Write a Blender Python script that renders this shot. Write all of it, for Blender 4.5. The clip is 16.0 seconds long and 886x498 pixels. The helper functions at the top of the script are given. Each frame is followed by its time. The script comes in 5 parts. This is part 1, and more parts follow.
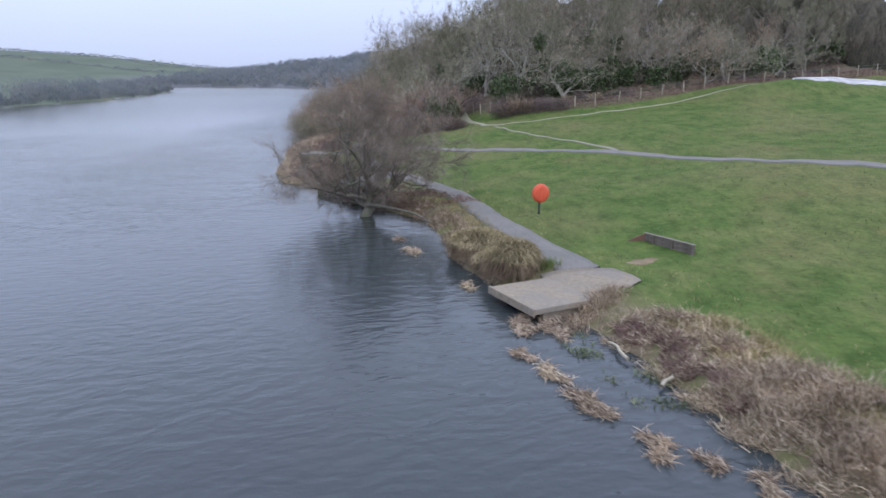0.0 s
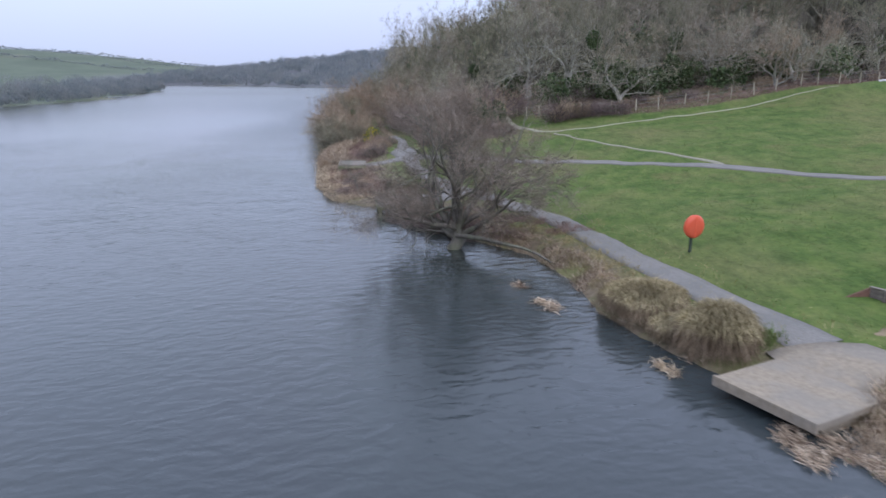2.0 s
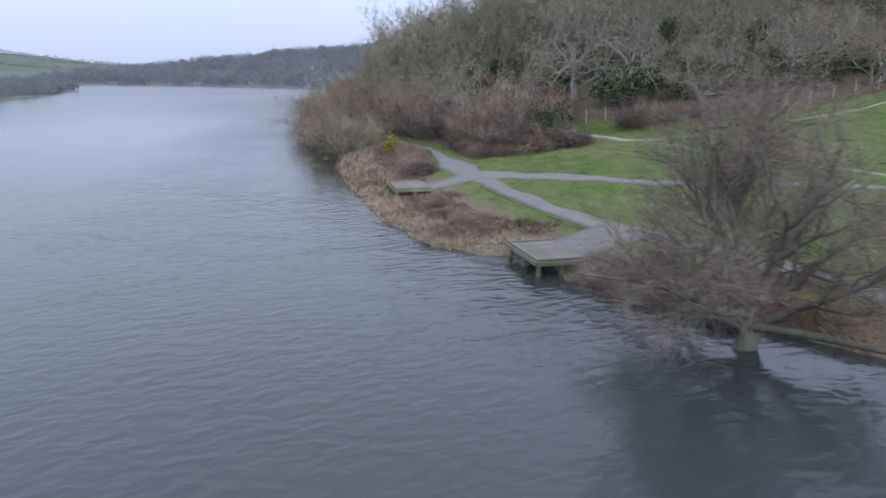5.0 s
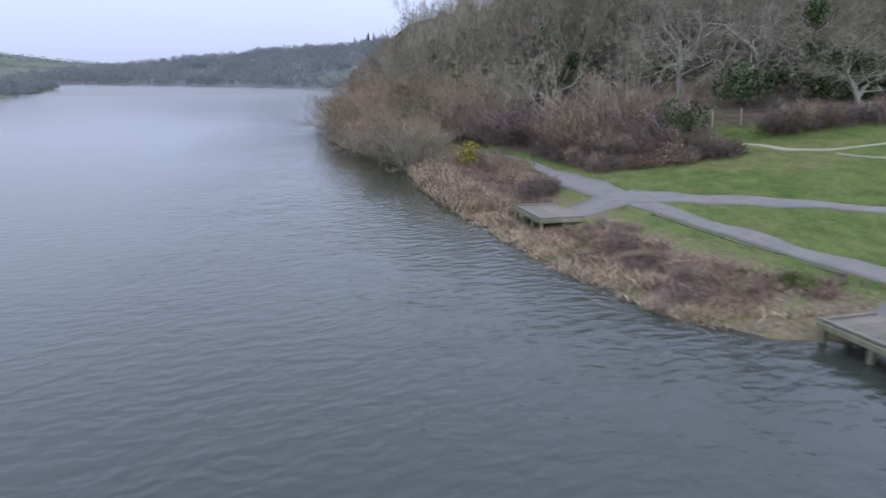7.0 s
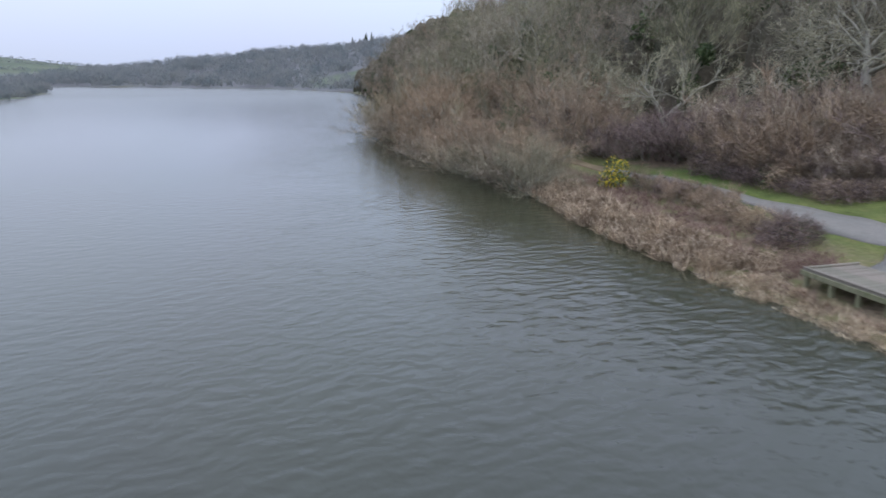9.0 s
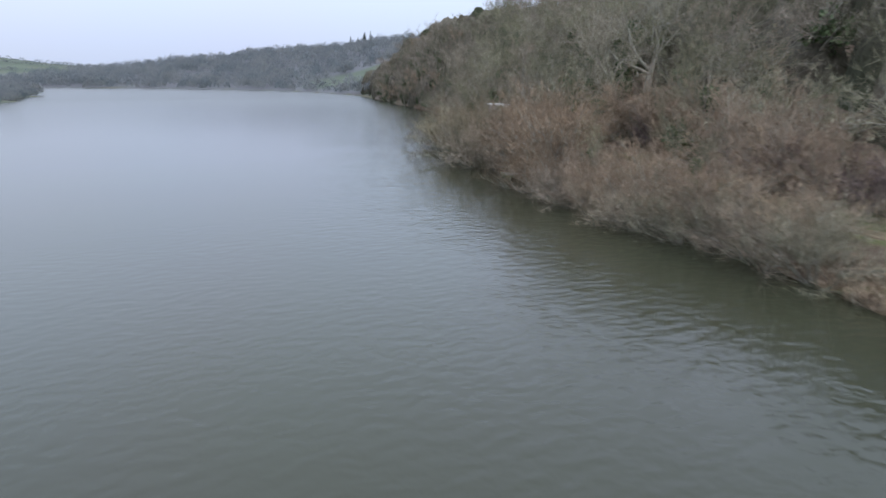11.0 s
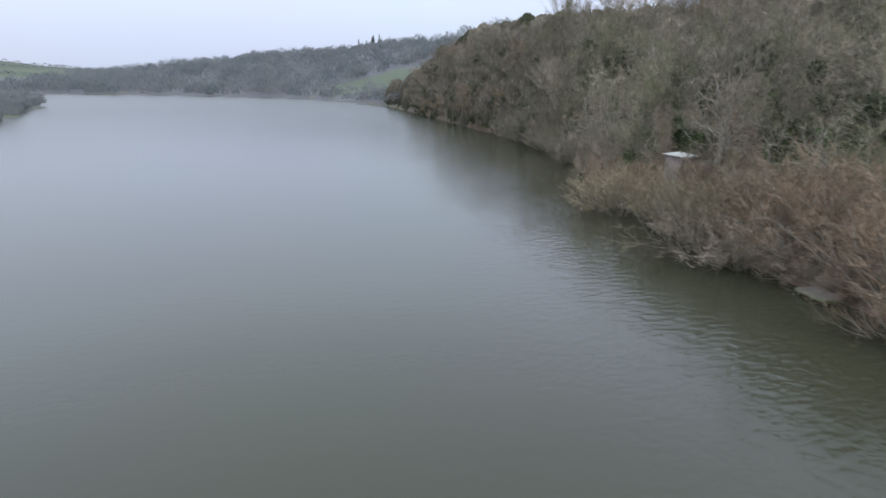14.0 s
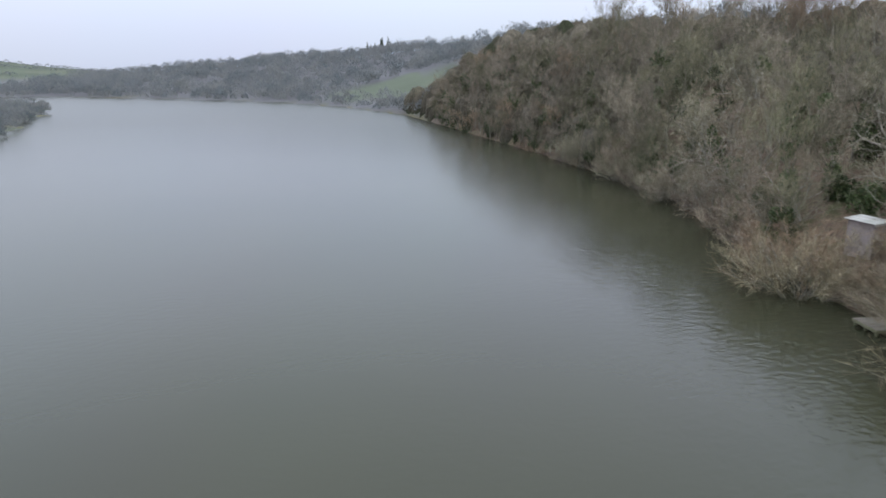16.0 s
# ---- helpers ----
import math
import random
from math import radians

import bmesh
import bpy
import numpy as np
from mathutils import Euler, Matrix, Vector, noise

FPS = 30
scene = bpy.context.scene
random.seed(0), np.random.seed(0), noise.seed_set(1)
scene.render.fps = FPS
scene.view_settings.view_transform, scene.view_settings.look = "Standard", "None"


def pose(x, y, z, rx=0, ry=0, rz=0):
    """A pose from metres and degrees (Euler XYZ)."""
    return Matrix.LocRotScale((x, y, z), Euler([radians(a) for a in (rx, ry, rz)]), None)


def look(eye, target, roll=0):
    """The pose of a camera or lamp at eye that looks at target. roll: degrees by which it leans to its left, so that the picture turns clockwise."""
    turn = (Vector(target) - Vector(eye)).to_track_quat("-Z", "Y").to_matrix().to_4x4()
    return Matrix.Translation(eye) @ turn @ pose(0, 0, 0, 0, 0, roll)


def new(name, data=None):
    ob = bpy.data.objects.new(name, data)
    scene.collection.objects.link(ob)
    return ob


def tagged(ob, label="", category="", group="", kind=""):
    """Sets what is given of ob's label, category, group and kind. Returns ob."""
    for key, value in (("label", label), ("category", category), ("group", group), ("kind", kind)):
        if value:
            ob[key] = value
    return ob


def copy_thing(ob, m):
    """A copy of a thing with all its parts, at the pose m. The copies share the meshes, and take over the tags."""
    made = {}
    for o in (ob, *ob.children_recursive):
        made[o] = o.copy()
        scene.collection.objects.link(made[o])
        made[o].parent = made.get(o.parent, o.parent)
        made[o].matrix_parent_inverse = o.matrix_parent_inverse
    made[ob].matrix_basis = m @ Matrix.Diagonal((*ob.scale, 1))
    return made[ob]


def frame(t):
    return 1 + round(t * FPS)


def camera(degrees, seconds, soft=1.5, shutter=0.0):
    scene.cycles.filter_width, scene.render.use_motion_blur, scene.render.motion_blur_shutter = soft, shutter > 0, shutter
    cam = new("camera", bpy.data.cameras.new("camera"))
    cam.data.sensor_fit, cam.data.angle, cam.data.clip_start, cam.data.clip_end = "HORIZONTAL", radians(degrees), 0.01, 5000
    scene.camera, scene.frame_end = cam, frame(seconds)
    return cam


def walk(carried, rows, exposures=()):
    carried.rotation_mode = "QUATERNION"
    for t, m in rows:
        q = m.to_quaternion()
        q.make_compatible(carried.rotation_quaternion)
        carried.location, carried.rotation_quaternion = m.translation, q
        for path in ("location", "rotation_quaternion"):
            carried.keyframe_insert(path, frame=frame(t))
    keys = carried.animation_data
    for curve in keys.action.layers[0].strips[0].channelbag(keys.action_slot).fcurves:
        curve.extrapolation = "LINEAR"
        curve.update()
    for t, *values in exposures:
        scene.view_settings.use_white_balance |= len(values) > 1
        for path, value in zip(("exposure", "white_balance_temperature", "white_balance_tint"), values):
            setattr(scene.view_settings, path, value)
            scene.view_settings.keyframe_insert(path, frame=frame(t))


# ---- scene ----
cam = camera(67.0, 16.0, shutter=0.5)
PATH = [
    (0, (-1.235, 1.191, 7.509), (-1.290, 3.129, 7.016), -0.09),
    (0.5, (-2.432, 2.670, 7.563), (-2.486, 4.608, 7.069), -0.04),
    (1, (-3.841, 4.297, 7.636), (-3.893, 6.234, 7.141), 0.00),
    (1.5, (-5.284, 6.075, 7.674), (-5.324, 8.012, 7.179), 0.02),
    (2, (-6.834, 8.020, 7.698), (-6.857, 9.957, 7.202), 0.05),
    (2.5, (-8.569, 10.065, 7.744), (-8.569, 12.002, 7.248), 0.11),
    (3, (-10.137, 12.171, 7.701), (-10.107, 14.108, 7.205), 0.15),
    (5.3, (-17.980, 23.074, 7.266), (-17.770, 25.000, 6.771), 0.27),
    (5.5, (-18.645, 24.177, 7.212), (-18.429, 26.102, 6.717), 0.28),
    (6, (-20.385, 26.981, 7.093), (-20.155, 28.905, 6.598), 0.30),
    (6.5, (-22.107, 29.875, 7.018), (-21.867, 31.798, 6.522), 0.29),
    (7, (-23.812, 32.836, 6.967), (-23.563, 34.758, 6.471), 0.23),
    (7.5, (-25.522, 35.985, 6.895), (-25.267, 37.906, 6.399), 0.13),
    (8, (-27.229, 39.160, 6.838), (-26.968, 41.080, 6.342), 0.05),
    (8.5, (-28.946, 42.347, 6.862), (-28.681, 44.267, 6.367), -0.02),
    (9, (-30.594, 45.447, 6.858), (-30.324, 47.366, 6.363), -0.08),
    (9.2, (-31.215, 46.648, 6.849), (-30.944, 48.566, 6.353), -0.10),
    (11.3, (-39.226, 63.797, 8.173), (-38.929, 65.711, 7.677), -0.0),
    (11.5, (-39.905, 65.450, 8.276), (-39.608, 67.365, 7.781), -0.0),
    (12, (-41.694, 69.523, 8.707), (-41.398, 71.438, 8.213), -0.0),
    (12.5, (-43.521, 73.432, 9.227), (-43.224, 75.347, 8.732), -0.0),
    (13, (-45.448, 77.058, 9.940), (-45.149, 78.973, 9.445), -0.0),
    (13.5, (-47.521, 80.440, 10.745), (-47.219, 82.354, 10.249), -0.1),
    (14, (-49.546, 83.980, 11.570), (-49.240, 85.893, 11.074), -0.1),
    (14.5, (-51.213, 87.943, 12.306), (-50.909, 89.857, 11.810), 0.0),
    (15, (-52.747, 91.879, 12.977), (-52.444, 93.793, 12.481), -0.0),
    (15.5, (-54.497, 95.569, 13.705), (-54.193, 97.482, 13.209), -0.1),
    (16, (-56.037, 98.629, 14.488), (-55.732, 100.542, 13.993), 0.1),
]
walk(cam, [(t, look(eye, target, roll)) for t, eye, target, roll in PATH],
     [(0.0, 0.0, 5900, 15), (7.0, 0.0, 5900, 15), (9.0, 0.02, 6150, 12), (12.0, 0.04, 6160, 10), (16.0, 0.04, 6550, 10)])


# ---- light: an overcast winter sky and a weak, wide sun behind it ----
world = bpy.data.worlds.new("world")
scene.world = world
world.use_nodes = True
wt = world.node_tree
for n in list(wt.nodes):
    wt.nodes.remove(n)
sky = wt.nodes.new("ShaderNodeTexSky")
sky.sky_type = "NISHITA"
sky.sun_disc = False
sky.sun_elevation, sky.sun_rotation = radians(34), radians(158)
sky.air_density, sky.dust_density, sky.ozone_density = 1.0, 4.0, 2.0
cloud = wt.nodes.new("ShaderNodeTexNoise")
cloud.inputs["Scale"].default_value = 2.2
cloud.inputs["Detail"].default_value = 5
# an overcast sky: dimmer at the horizon, brighter overhead
high = wt.nodes.new("ShaderNodeTexCoord")
height = wt.nodes.new("ShaderNodeSeparateXYZ")
wt.links.new(high.outputs["Generated"], height.inputs["Vector"])
tone = wt.nodes.new("ShaderNodeValToRGB")
tone.color_ramp.elements[0].position, tone.color_ramp.elements[0].color = 0.0, (4.45, 4.9, 6.0, 1)
tone.color_ramp.elements[1].position, tone.color_ramp.elements[1].color = 1.0, (11.2, 12.0, 13.9, 1)
low = tone.color_ramp.elements.new(0.15)
low.color = (6.3, 7.0, 8.75, 1)
brow = tone.color_ramp.elements.new(0.32)
brow.color = (8.9, 9.85, 12.2, 1)
ramp = wt.nodes.new("ShaderNodeMix")
ramp.data_type, ramp.blend_type = "RGBA", "MULTIPLY"
ramp.inputs["Factor"].default_value = 0.12
veil = wt.nodes.new("ShaderNodeMix")
veil.data_type = "RGBA"
veil.inputs["Factor"].default_value = 0.985
back = wt.nodes.new("ShaderNodeBackground")
back.inputs["Strength"].default_value = 0.145
wout = wt.nodes.new("ShaderNodeOutputWorld")
wt.links.new(height.outputs["Z"], tone.inputs["Fac"])
wt.links.new(tone.outputs["Color"], ramp.inputs["A"])
wt.links.new(cloud.outputs["Color"], ramp.inputs["B"])
wt.links.new(sky.outputs["Color"], veil.inputs["A"])
wt.links.new(ramp.outputs["Result"], veil.inputs["B"])
wt.links.new(veil.outputs["Result"], back.inputs["Color"])
wt.links.new(back.outputs["Background"], wout.inputs["Surface"])
sun = new("sun", bpy.data.lights.new("sun", "SUN"))
sun.data.energy, sun.data.angle, sun.data.color = 1.0, radians(25), (1.0, 0.96, 0.9)
sun.matrix_world = look((0, 0, 100), (-30, 75, 45))

# ---- terrain: one height function of the plan ----
SHORE = [(13, -60), (9, -5), (6, 11), (5.0, 14.2), (4.4, 16.6), (3.7, 18.9), (2.8, 21.1), (1.6, 23.6), (0.2, 25), (-0.9, 27.2), (-1.7, 29.5),
         (-2.1, 33.5), (-3.2, 37), (-5.49, 39.71), (-7.53, 42.28), (-9.99, 44.92), (-9.68, 46.54), (-10.6, 48.3), (-12.6, 48.8), (-14.6, 51.5),
         (-16.4, 56.9), (-17.3, 62.4), (-18.5, 68.2), (-19.5, 75.5), (-19.5, 82.05), (-19.76, 89.02), (-20.6, 97),
         (-22.2, 104), (-23.1, 109.5), (-23.5, 115.5), (-24.1, 121), (-23.9, 128), (-23.3, 136), (-22.1, 144),
         (-18.5, 157), (-15.1, 175), (-14.5, 197), (-16, 229), (-19, 267), (-22.5, 317),
         (-27.27, 368.36), (-53, 449), (-92, 518), (-164.0, 582.0), (-258.0, 645.0), (-330.0, 640.0),
         (-330.0, 560.0), (-240.0, 480.0), (-192.0, 447.0), (-178.0, 418.0), (-165.0, 376.0), (-147.0, 319.0),
         (-133.0, 274.0), (-126.0, 212.0), (-120.0, 172.0), (-112.0, 100.0), (-105.0, -60.0)]
FENCE = [(-9.0, 84.0), (-1.2, 80.5), (0.5, 78.5), (1.5, 76.0), (4.65, 73.1), (8.3, 71.8), (12.6, 71.6), (16.5, 72.0), (21.0, 73.2), (26.7, 74.4), (41.0, 78.2), (90.0, 90.0)]


def smooth(a, b, v):
    k = np.clip((v - a) / (b - a), 0.0, 1.0)
    return k * k * (3 - 2 * k)


def shore_distance(x, y):
    """Signed distance from the water's edge: positive on land."""
    best = np.full(np.shape(x), 1e9)
    inside = np.zeros(np.shape(x), bool)
    for (ax, ay), (bx, by) in zip(SHORE, SHORE[1:] + SHORE[:1]):
        ex, ey = bx - ax, by - ay
        k = np.clip(((x - ax) * ex + (y - ay) * ey) / (ex * ex + ey * ey), 0, 1)
        best = np.minimum(best, np.hypot(x - ax - k * ex, y - ay - k * ey))
        if ay != by:
            inside ^= ((ay > y) != (by > y)) & (x < ex * (y - ay) / (by - ay) + ax)
    return np.where(inside, -best, best)


def waves(x, y, size, seed):
    """A soft sum of sines for uneven ground, about -1 to 1."""
    r = np.random.RandomState(seed)
    out = 0
    for _ in range(5):
        a, ph, f = r.uniform(0, 6.28), r.uniform(0, 6.28), r.uniform(0.6, 1.7) / size
        out = out + np.sin((x * np.cos(a) + y * np.sin(a)) * f * 6.28 + ph) / 3.2
    return out


def ground(x, y):
    """Height of the land over the water's level."""
    x, y = np.asarray(x, float), np.asarray(y, float)
    d = shore_distance(x, y)
    u = np.maximum(d, 0)
    fence_y = np.interp(x, [p[0] for p in FENCE], [p[1] for p in FENCE])
    behind = y - fence_y
    # the meadow and the open bank, and the wood behind the fence
    lip = 0.5 * (1 - np.exp(-u / np.interp(y, [40, 46, 61, 64, 67, 70, 84, 90], [0.55, 1.5, 1.5, 3.2, 3.2, 1.5, 1.5, 0.55])))
    slope = np.interp(y, [22, 27, 35, 48, 62, 70], [0.07, 0.08, 0.135, 0.155, 0.175, 0.175])
    soft = u * (1 - smooth(36, 46, y)) + smooth(36, 46, y) * u * u / (u + 6)
    soft = np.minimum(soft, 16) + 0.55 * np.clip(soft - 16, 0, 44)
    meadow = lip + slope * soft + 0.7 * smooth(-3.2, 0.8, behind) * smooth(-8, 2, x)
    meadow = meadow - 0.15 * smooth(50, 66, y) * smooth(2, 12, u) * smooth(8, -6, x)
    meadow = meadow + 1.7 * np.exp(-(((x - 32) / 9) ** 2 + ((y - 69.5) / 5.5) ** 2))
    wood_a = meadow + 0.19 * np.clip(behind, 0, 70) * smooth(-14, 2, x)
    # the steep wooded side further along the water
    side = np.interp(y, [105, 125, 150, 200, 300], [0.36, 0.45, 0.7, 0.92, 1.0])
    wood_b = lip + side * np.minimum(u, 15) + np.interp(y, [100, 150, 190, 255, 290], [0.3, 0.26, 0.19, 0.23, 0.48]) * np.clip(u - 15, 0, 16) + 5 * smooth(30, 80, u)
    wood_b = wood_b - 3.0 * np.exp(-((x + 11.8) / 3.2) ** 2 - ((y - 143.6) / 5.0) ** 2)
    k = smooth(84, 124, y)
    right = wood_a * (1 - k) + wood_b * k
    # the far hills across the head of the lake
    cap = np.interp(x, [-340, -270, -200, -140, -60, 20], [7, 16, 22, 28, 33, 38])
    far = lip + cap * smooth(0, 1, (u - 10) / np.interp(y, [520, 620], [140, 240])) + 3 * waves(x, y, 190, 11) * smooth(40, 160, u)
    kf = smooth(330, 400, y)
    land = right * (1 - kf) + far * kf
    # the left shore and its fields
    left = lip + 17 * smooth(8, 170, u) + 8 * smooth(120, 500, u)
    kl = (x < -60) * (1 - smooth(450, 560, y))
    land = land * (1 - kl) + left * kl
    # distant rolling land
    dist = np.hypot(x + 30, y - 60)
    ridge = np.interp(x, [-1200, -800, -732, -606, -543, -495, -440, -380, -200], [58, 55, 51, 44, 38, 31, 27, 23, 20])
    roll = 16 + (ridge - 16) * smooth(700, 1080, y) * smooth(1700, 1200, y) + 3 * waves(x, y, 900, 3)
    ko = smooth(750, 1200, dist)
    land = land * (1 - ko) + roll * ko
    uneven = 0.05 * waves(x, y, 4.0, 5) * smooth(0.5, 3, u) + 0.35 * waves(x, y, 24.0, 7) * smooth(30, 70, u)
    bed = -np.minimum(2.5, 0.45 * np.maximum(-d, 0))
    return np.where(d > 0, land + uneven, bed)


# ---- materials ----
def material(name, rough=0.85, spec=0.3, metal=0.0):
    m = bpy.data.materials.new(name)
    m.use_nodes = True
    b = m.node_tree.nodes["Principled BSDF"]
    b.inputs["Roughness"].default_value = rough
    b.inputs["Specular IOR Level"].default_value = spec
    b.inputs["Metallic"].default_value = metal
    return m, m.node_tree, b


def node(t, kind, **values):
    n = t.nodes.new(kind)
    for k, v in values.items():
        n.inputs[k.replace("_", " ")].default_value = v
    return n


def noise_tex(t, scale, detail=4.0, rough=0.55, coords=None, stretch=None):
    n = node(t, "ShaderNodeTexNoise", Scale=scale, Detail=detail, Roughness=rough)
    if coords is None:
        coords = t.nodes.new("ShaderNodeNewGeometry").outputs["Position"]
    if stretch:
        mp = node(t, "ShaderNodeMapping")
        mp.inputs["Scale"].default_value = stretch
        t.links.new(coords, mp.inputs["Vector"])
        coords = mp.outputs["Vector"]
    t.links.new(coords, n.inputs["Vector"])
    return n.outputs["Fac"]


def ramp_of(t, fac, stops):
    r = t.nodes.new("ShaderNodeValToRGB")
    e = r.color_ramp.elements
    while len(e) < len(stops):
        e.new(0.5)
    for k, (p, c) in enumerate(stops):
        e[k].position, e[k].color = p, (*c, 1)
    t.links.new(fac, r.inputs["Fac"])
    return r.outputs["Color"]


def mix(t, fac, a, b, how="MIX"):
    n = t.nodes.new("ShaderNodeMix")
    n.data_type, n.blend_type = "RGBA", how
    for key, v in (("Factor", fac), ("A", a), ("B", b)):
        if isinstance(v, (int, float)):
            n.inputs[key].default_value = v
        elif isinstance(v, tuple):
            n.inputs[key].default_value = (*v, 1)
        else:
            t.links.new(v, n.inputs[key])
    return n.outputs["Result"]


def bump(t, b, height, strength=0.5, distance=0.05):
    n = node(t, "ShaderNodeBump", Strength=strength, Distance=distance)
    t.links.new(height, n.inputs["Height"])
    t.links.new(n.outputs["Normal"], b.inputs["Normal"])


def plant(name, stops, per="island", rough=0.8, tint=0.25):
    """Stems, blades and leaves: each piece takes its own tone, each plant its own shade."""
    m, t, b = material(name, rough, 0.15)
    g = t.nodes.new("ShaderNodeNewGeometry")
    c = ramp_of(t, g.outputs["Random Per Island"], stops)
    o = t.nodes.new("ShaderNodeObjectInfo")
    lo, hi = 1 - tint, 1 + tint
    spot = ramp_of(t, noise_tex(t, 0.9, 3, 0.6), [(0.33, (0.66, 0.64, 0.63)), (0.52, (1, 1, 1)), (0.68, (1.2, 1.17, 1.12))])
    c = mix(t, 1.0, c, spot, "MULTIPLY")
    shade = ramp_of(t, o.outputs["Random"], [(0.0, (lo, lo * 0.97, lo * 0.93)), (0.5, (1, 0.97, 0.96)), (1.0, (hi, hi * 1.0, hi * 0.94))])
    c = mix(t, 1.0, c, shade, "MULTIPLY")
    t.links.new(c, b.inputs["Base Color"])
    return m


def bark(name, dark, light, scale=6.0, moss=0.0):
    m, t, b = material(name, 0.9, 0.2)
    co = t.nodes.new("ShaderNodeTexCoord").outputs["Object"]
    n1 = noise_tex(t, scale, 5, 0.6, co, (1, 1, 0.35))
    c = ramp_of(t, n1, [(0.3, dark), (0.7, light)])
    if moss:
        n2 = noise_tex(t, 1.3, 3, 0.6, co)
        c = mix(t, ramp_of(t, n2, [(0.45, (0, 0, 0)), (0.65, (moss, moss, moss))]), c, (0.15, 0.17, 0.09))
    t.links.new(c, b.inputs["Base Color"])
    bump(t, b, n1, 0.6, 0.03)
    return m


def weathered(name, dark, light, scale=8.0, rough=0.85, stretch=None, spec=0.3, relief=0.01, stains=None):
    m, t, b = material(name, rough, spec)
    co = t.nodes.new("ShaderNodeTexCoord").outputs["Object"]
    n1 = noise_tex(t, scale, 6, 0.65, co, stretch)
    c = ramp_of(t, n1, [(0.3, dark), (0.72, light)])
    n2 = noise_tex(t, 0.9, 4, 0.6, co)
    c = mix(t, ramp_of(t, n2, [(0.42, (0, 0, 0)), (0.62, (0.55, 0.55, 0.55))]), c, stains or tuple(0.6 * v for v in dark))
    o = t.nodes.new("ShaderNodeObjectInfo")
    c = mix(t, 1.0, c, ramp_of(t, o.outputs["Random"], [(0, (0.85, 0.85, 0.85)), (1, (1.1, 1.1, 1.1))]), "MULTIPLY")
    t.links.new(c, b.inputs["Base Color"])
    bump(t, b, n1, 0.5, relief)
    return m


def ground_material():
    m, t, b = material("land", 0.95, 0.1)
    cover = t.nodes.new("ShaderNodeVertexColor")
    cover.layer_name = "cover"
    sep = t.nodes.new("ShaderNodeSeparateColor")
    t.links.new(cover.outputs["Color"], sep.inputs["Color"])
    big, mid, fine = noise_tex(t, 0.09, 4), noise_tex(t, 0.55, 5, 0.65), noise_tex(t, 5.0, 5, 0.7)
    lawn = ramp_of(t, mid, [(0.28, (0.057, 0.097, 0.025)), (0.5, (0.09, 0.128, 0.037)), (0.72, (0.14, 0.156, 0.06))])
    lawn = mix(t, ramp_of(t, big, [(0.48, (0, 0, 0)), (0.66, (0.6, 0.6, 0.6))]), lawn, (0.165, 0.15, 0.072))
    # dark streaks multiplied into the lawn paint the shadows of grass tufts
    tuft = noise_tex(t, 1.7, 4, 0.65, None, (1.0, 0.45, 1.0))
    lawn = mix(t, 0.85, lawn, ramp_of(t, tuft, [(0.3, (0.62, 0.66, 0.58)), (0.48, (0.98, 0.98, 0.98)), (0.72, (1.28, 1.2, 1.14))]), "MULTIPLY")
    lawn = mix(t, ramp_of(t, noise_tex(t, 0.3, 5, 0.7), [(0.56, (0, 0, 0)), (0.68, (0.55, 0.55, 0.55))]), lawn, (0.15, 0.128, 0.06))
    lawn = mix(t, 0.55, lawn, ramp_of(t, fine, [(0.3, (0.45, 0.5, 0.4)), (0.7, (1.25, 1.25, 1.1))]), "MULTIPLY")
    tan = ramp_of(t, fine, [(0.3, (0.075, 0.06, 0.04)), (0.5, (0.155, 0.122, 0.082)), (0.75, (0.26, 0.21, 0.145))])
    tan = mix(t, ramp_of(t, mid, [(0.45, (0, 0, 0)), (0.6, (0.7, 0.7, 0.7))]), tan, (0.13, 0.14, 0.05))
    litter = ramp_of(t, fine, [(0.3, (0.07, 0.054, 0.04)), (0.55, (0.15, 0.112, 0.08)), (0.75, (0.24, 0.18, 0.13))])
    litter = mix(t, ramp_of(t, mid, [(0.5, (0, 0, 0)), (0.62, (0.6, 0.6, 0.6))]), litter, (0.05, 0.075, 0.025))
    # beyond the lake head the litter greys out, painted haze matching the far trees
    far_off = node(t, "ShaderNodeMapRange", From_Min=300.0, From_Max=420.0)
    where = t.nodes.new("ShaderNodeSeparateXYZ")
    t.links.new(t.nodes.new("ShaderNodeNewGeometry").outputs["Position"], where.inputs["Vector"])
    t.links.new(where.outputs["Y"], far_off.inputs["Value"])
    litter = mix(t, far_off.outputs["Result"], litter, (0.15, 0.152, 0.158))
    # distant grass, its green dulled and cooled to carry haze in the colour
    hazed_field = ramp_of(t, noise_tex(t, 0.02, 4), [(0.35, (0.1, 0.122, 0.088)), (0.6, (0.122, 0.145, 0.104)), (0.75, (0.15, 0.152, 0.112))])
    c = mix(t, sep.outputs["Red"], hazed_field, lawn)
    c = mix(t, sep.outputs["Green"], c, tan)
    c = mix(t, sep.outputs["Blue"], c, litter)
    t.links.new(c, b.inputs["Base Color"])
    bump(t, b, fine, 0.8, 0.06)
    return m


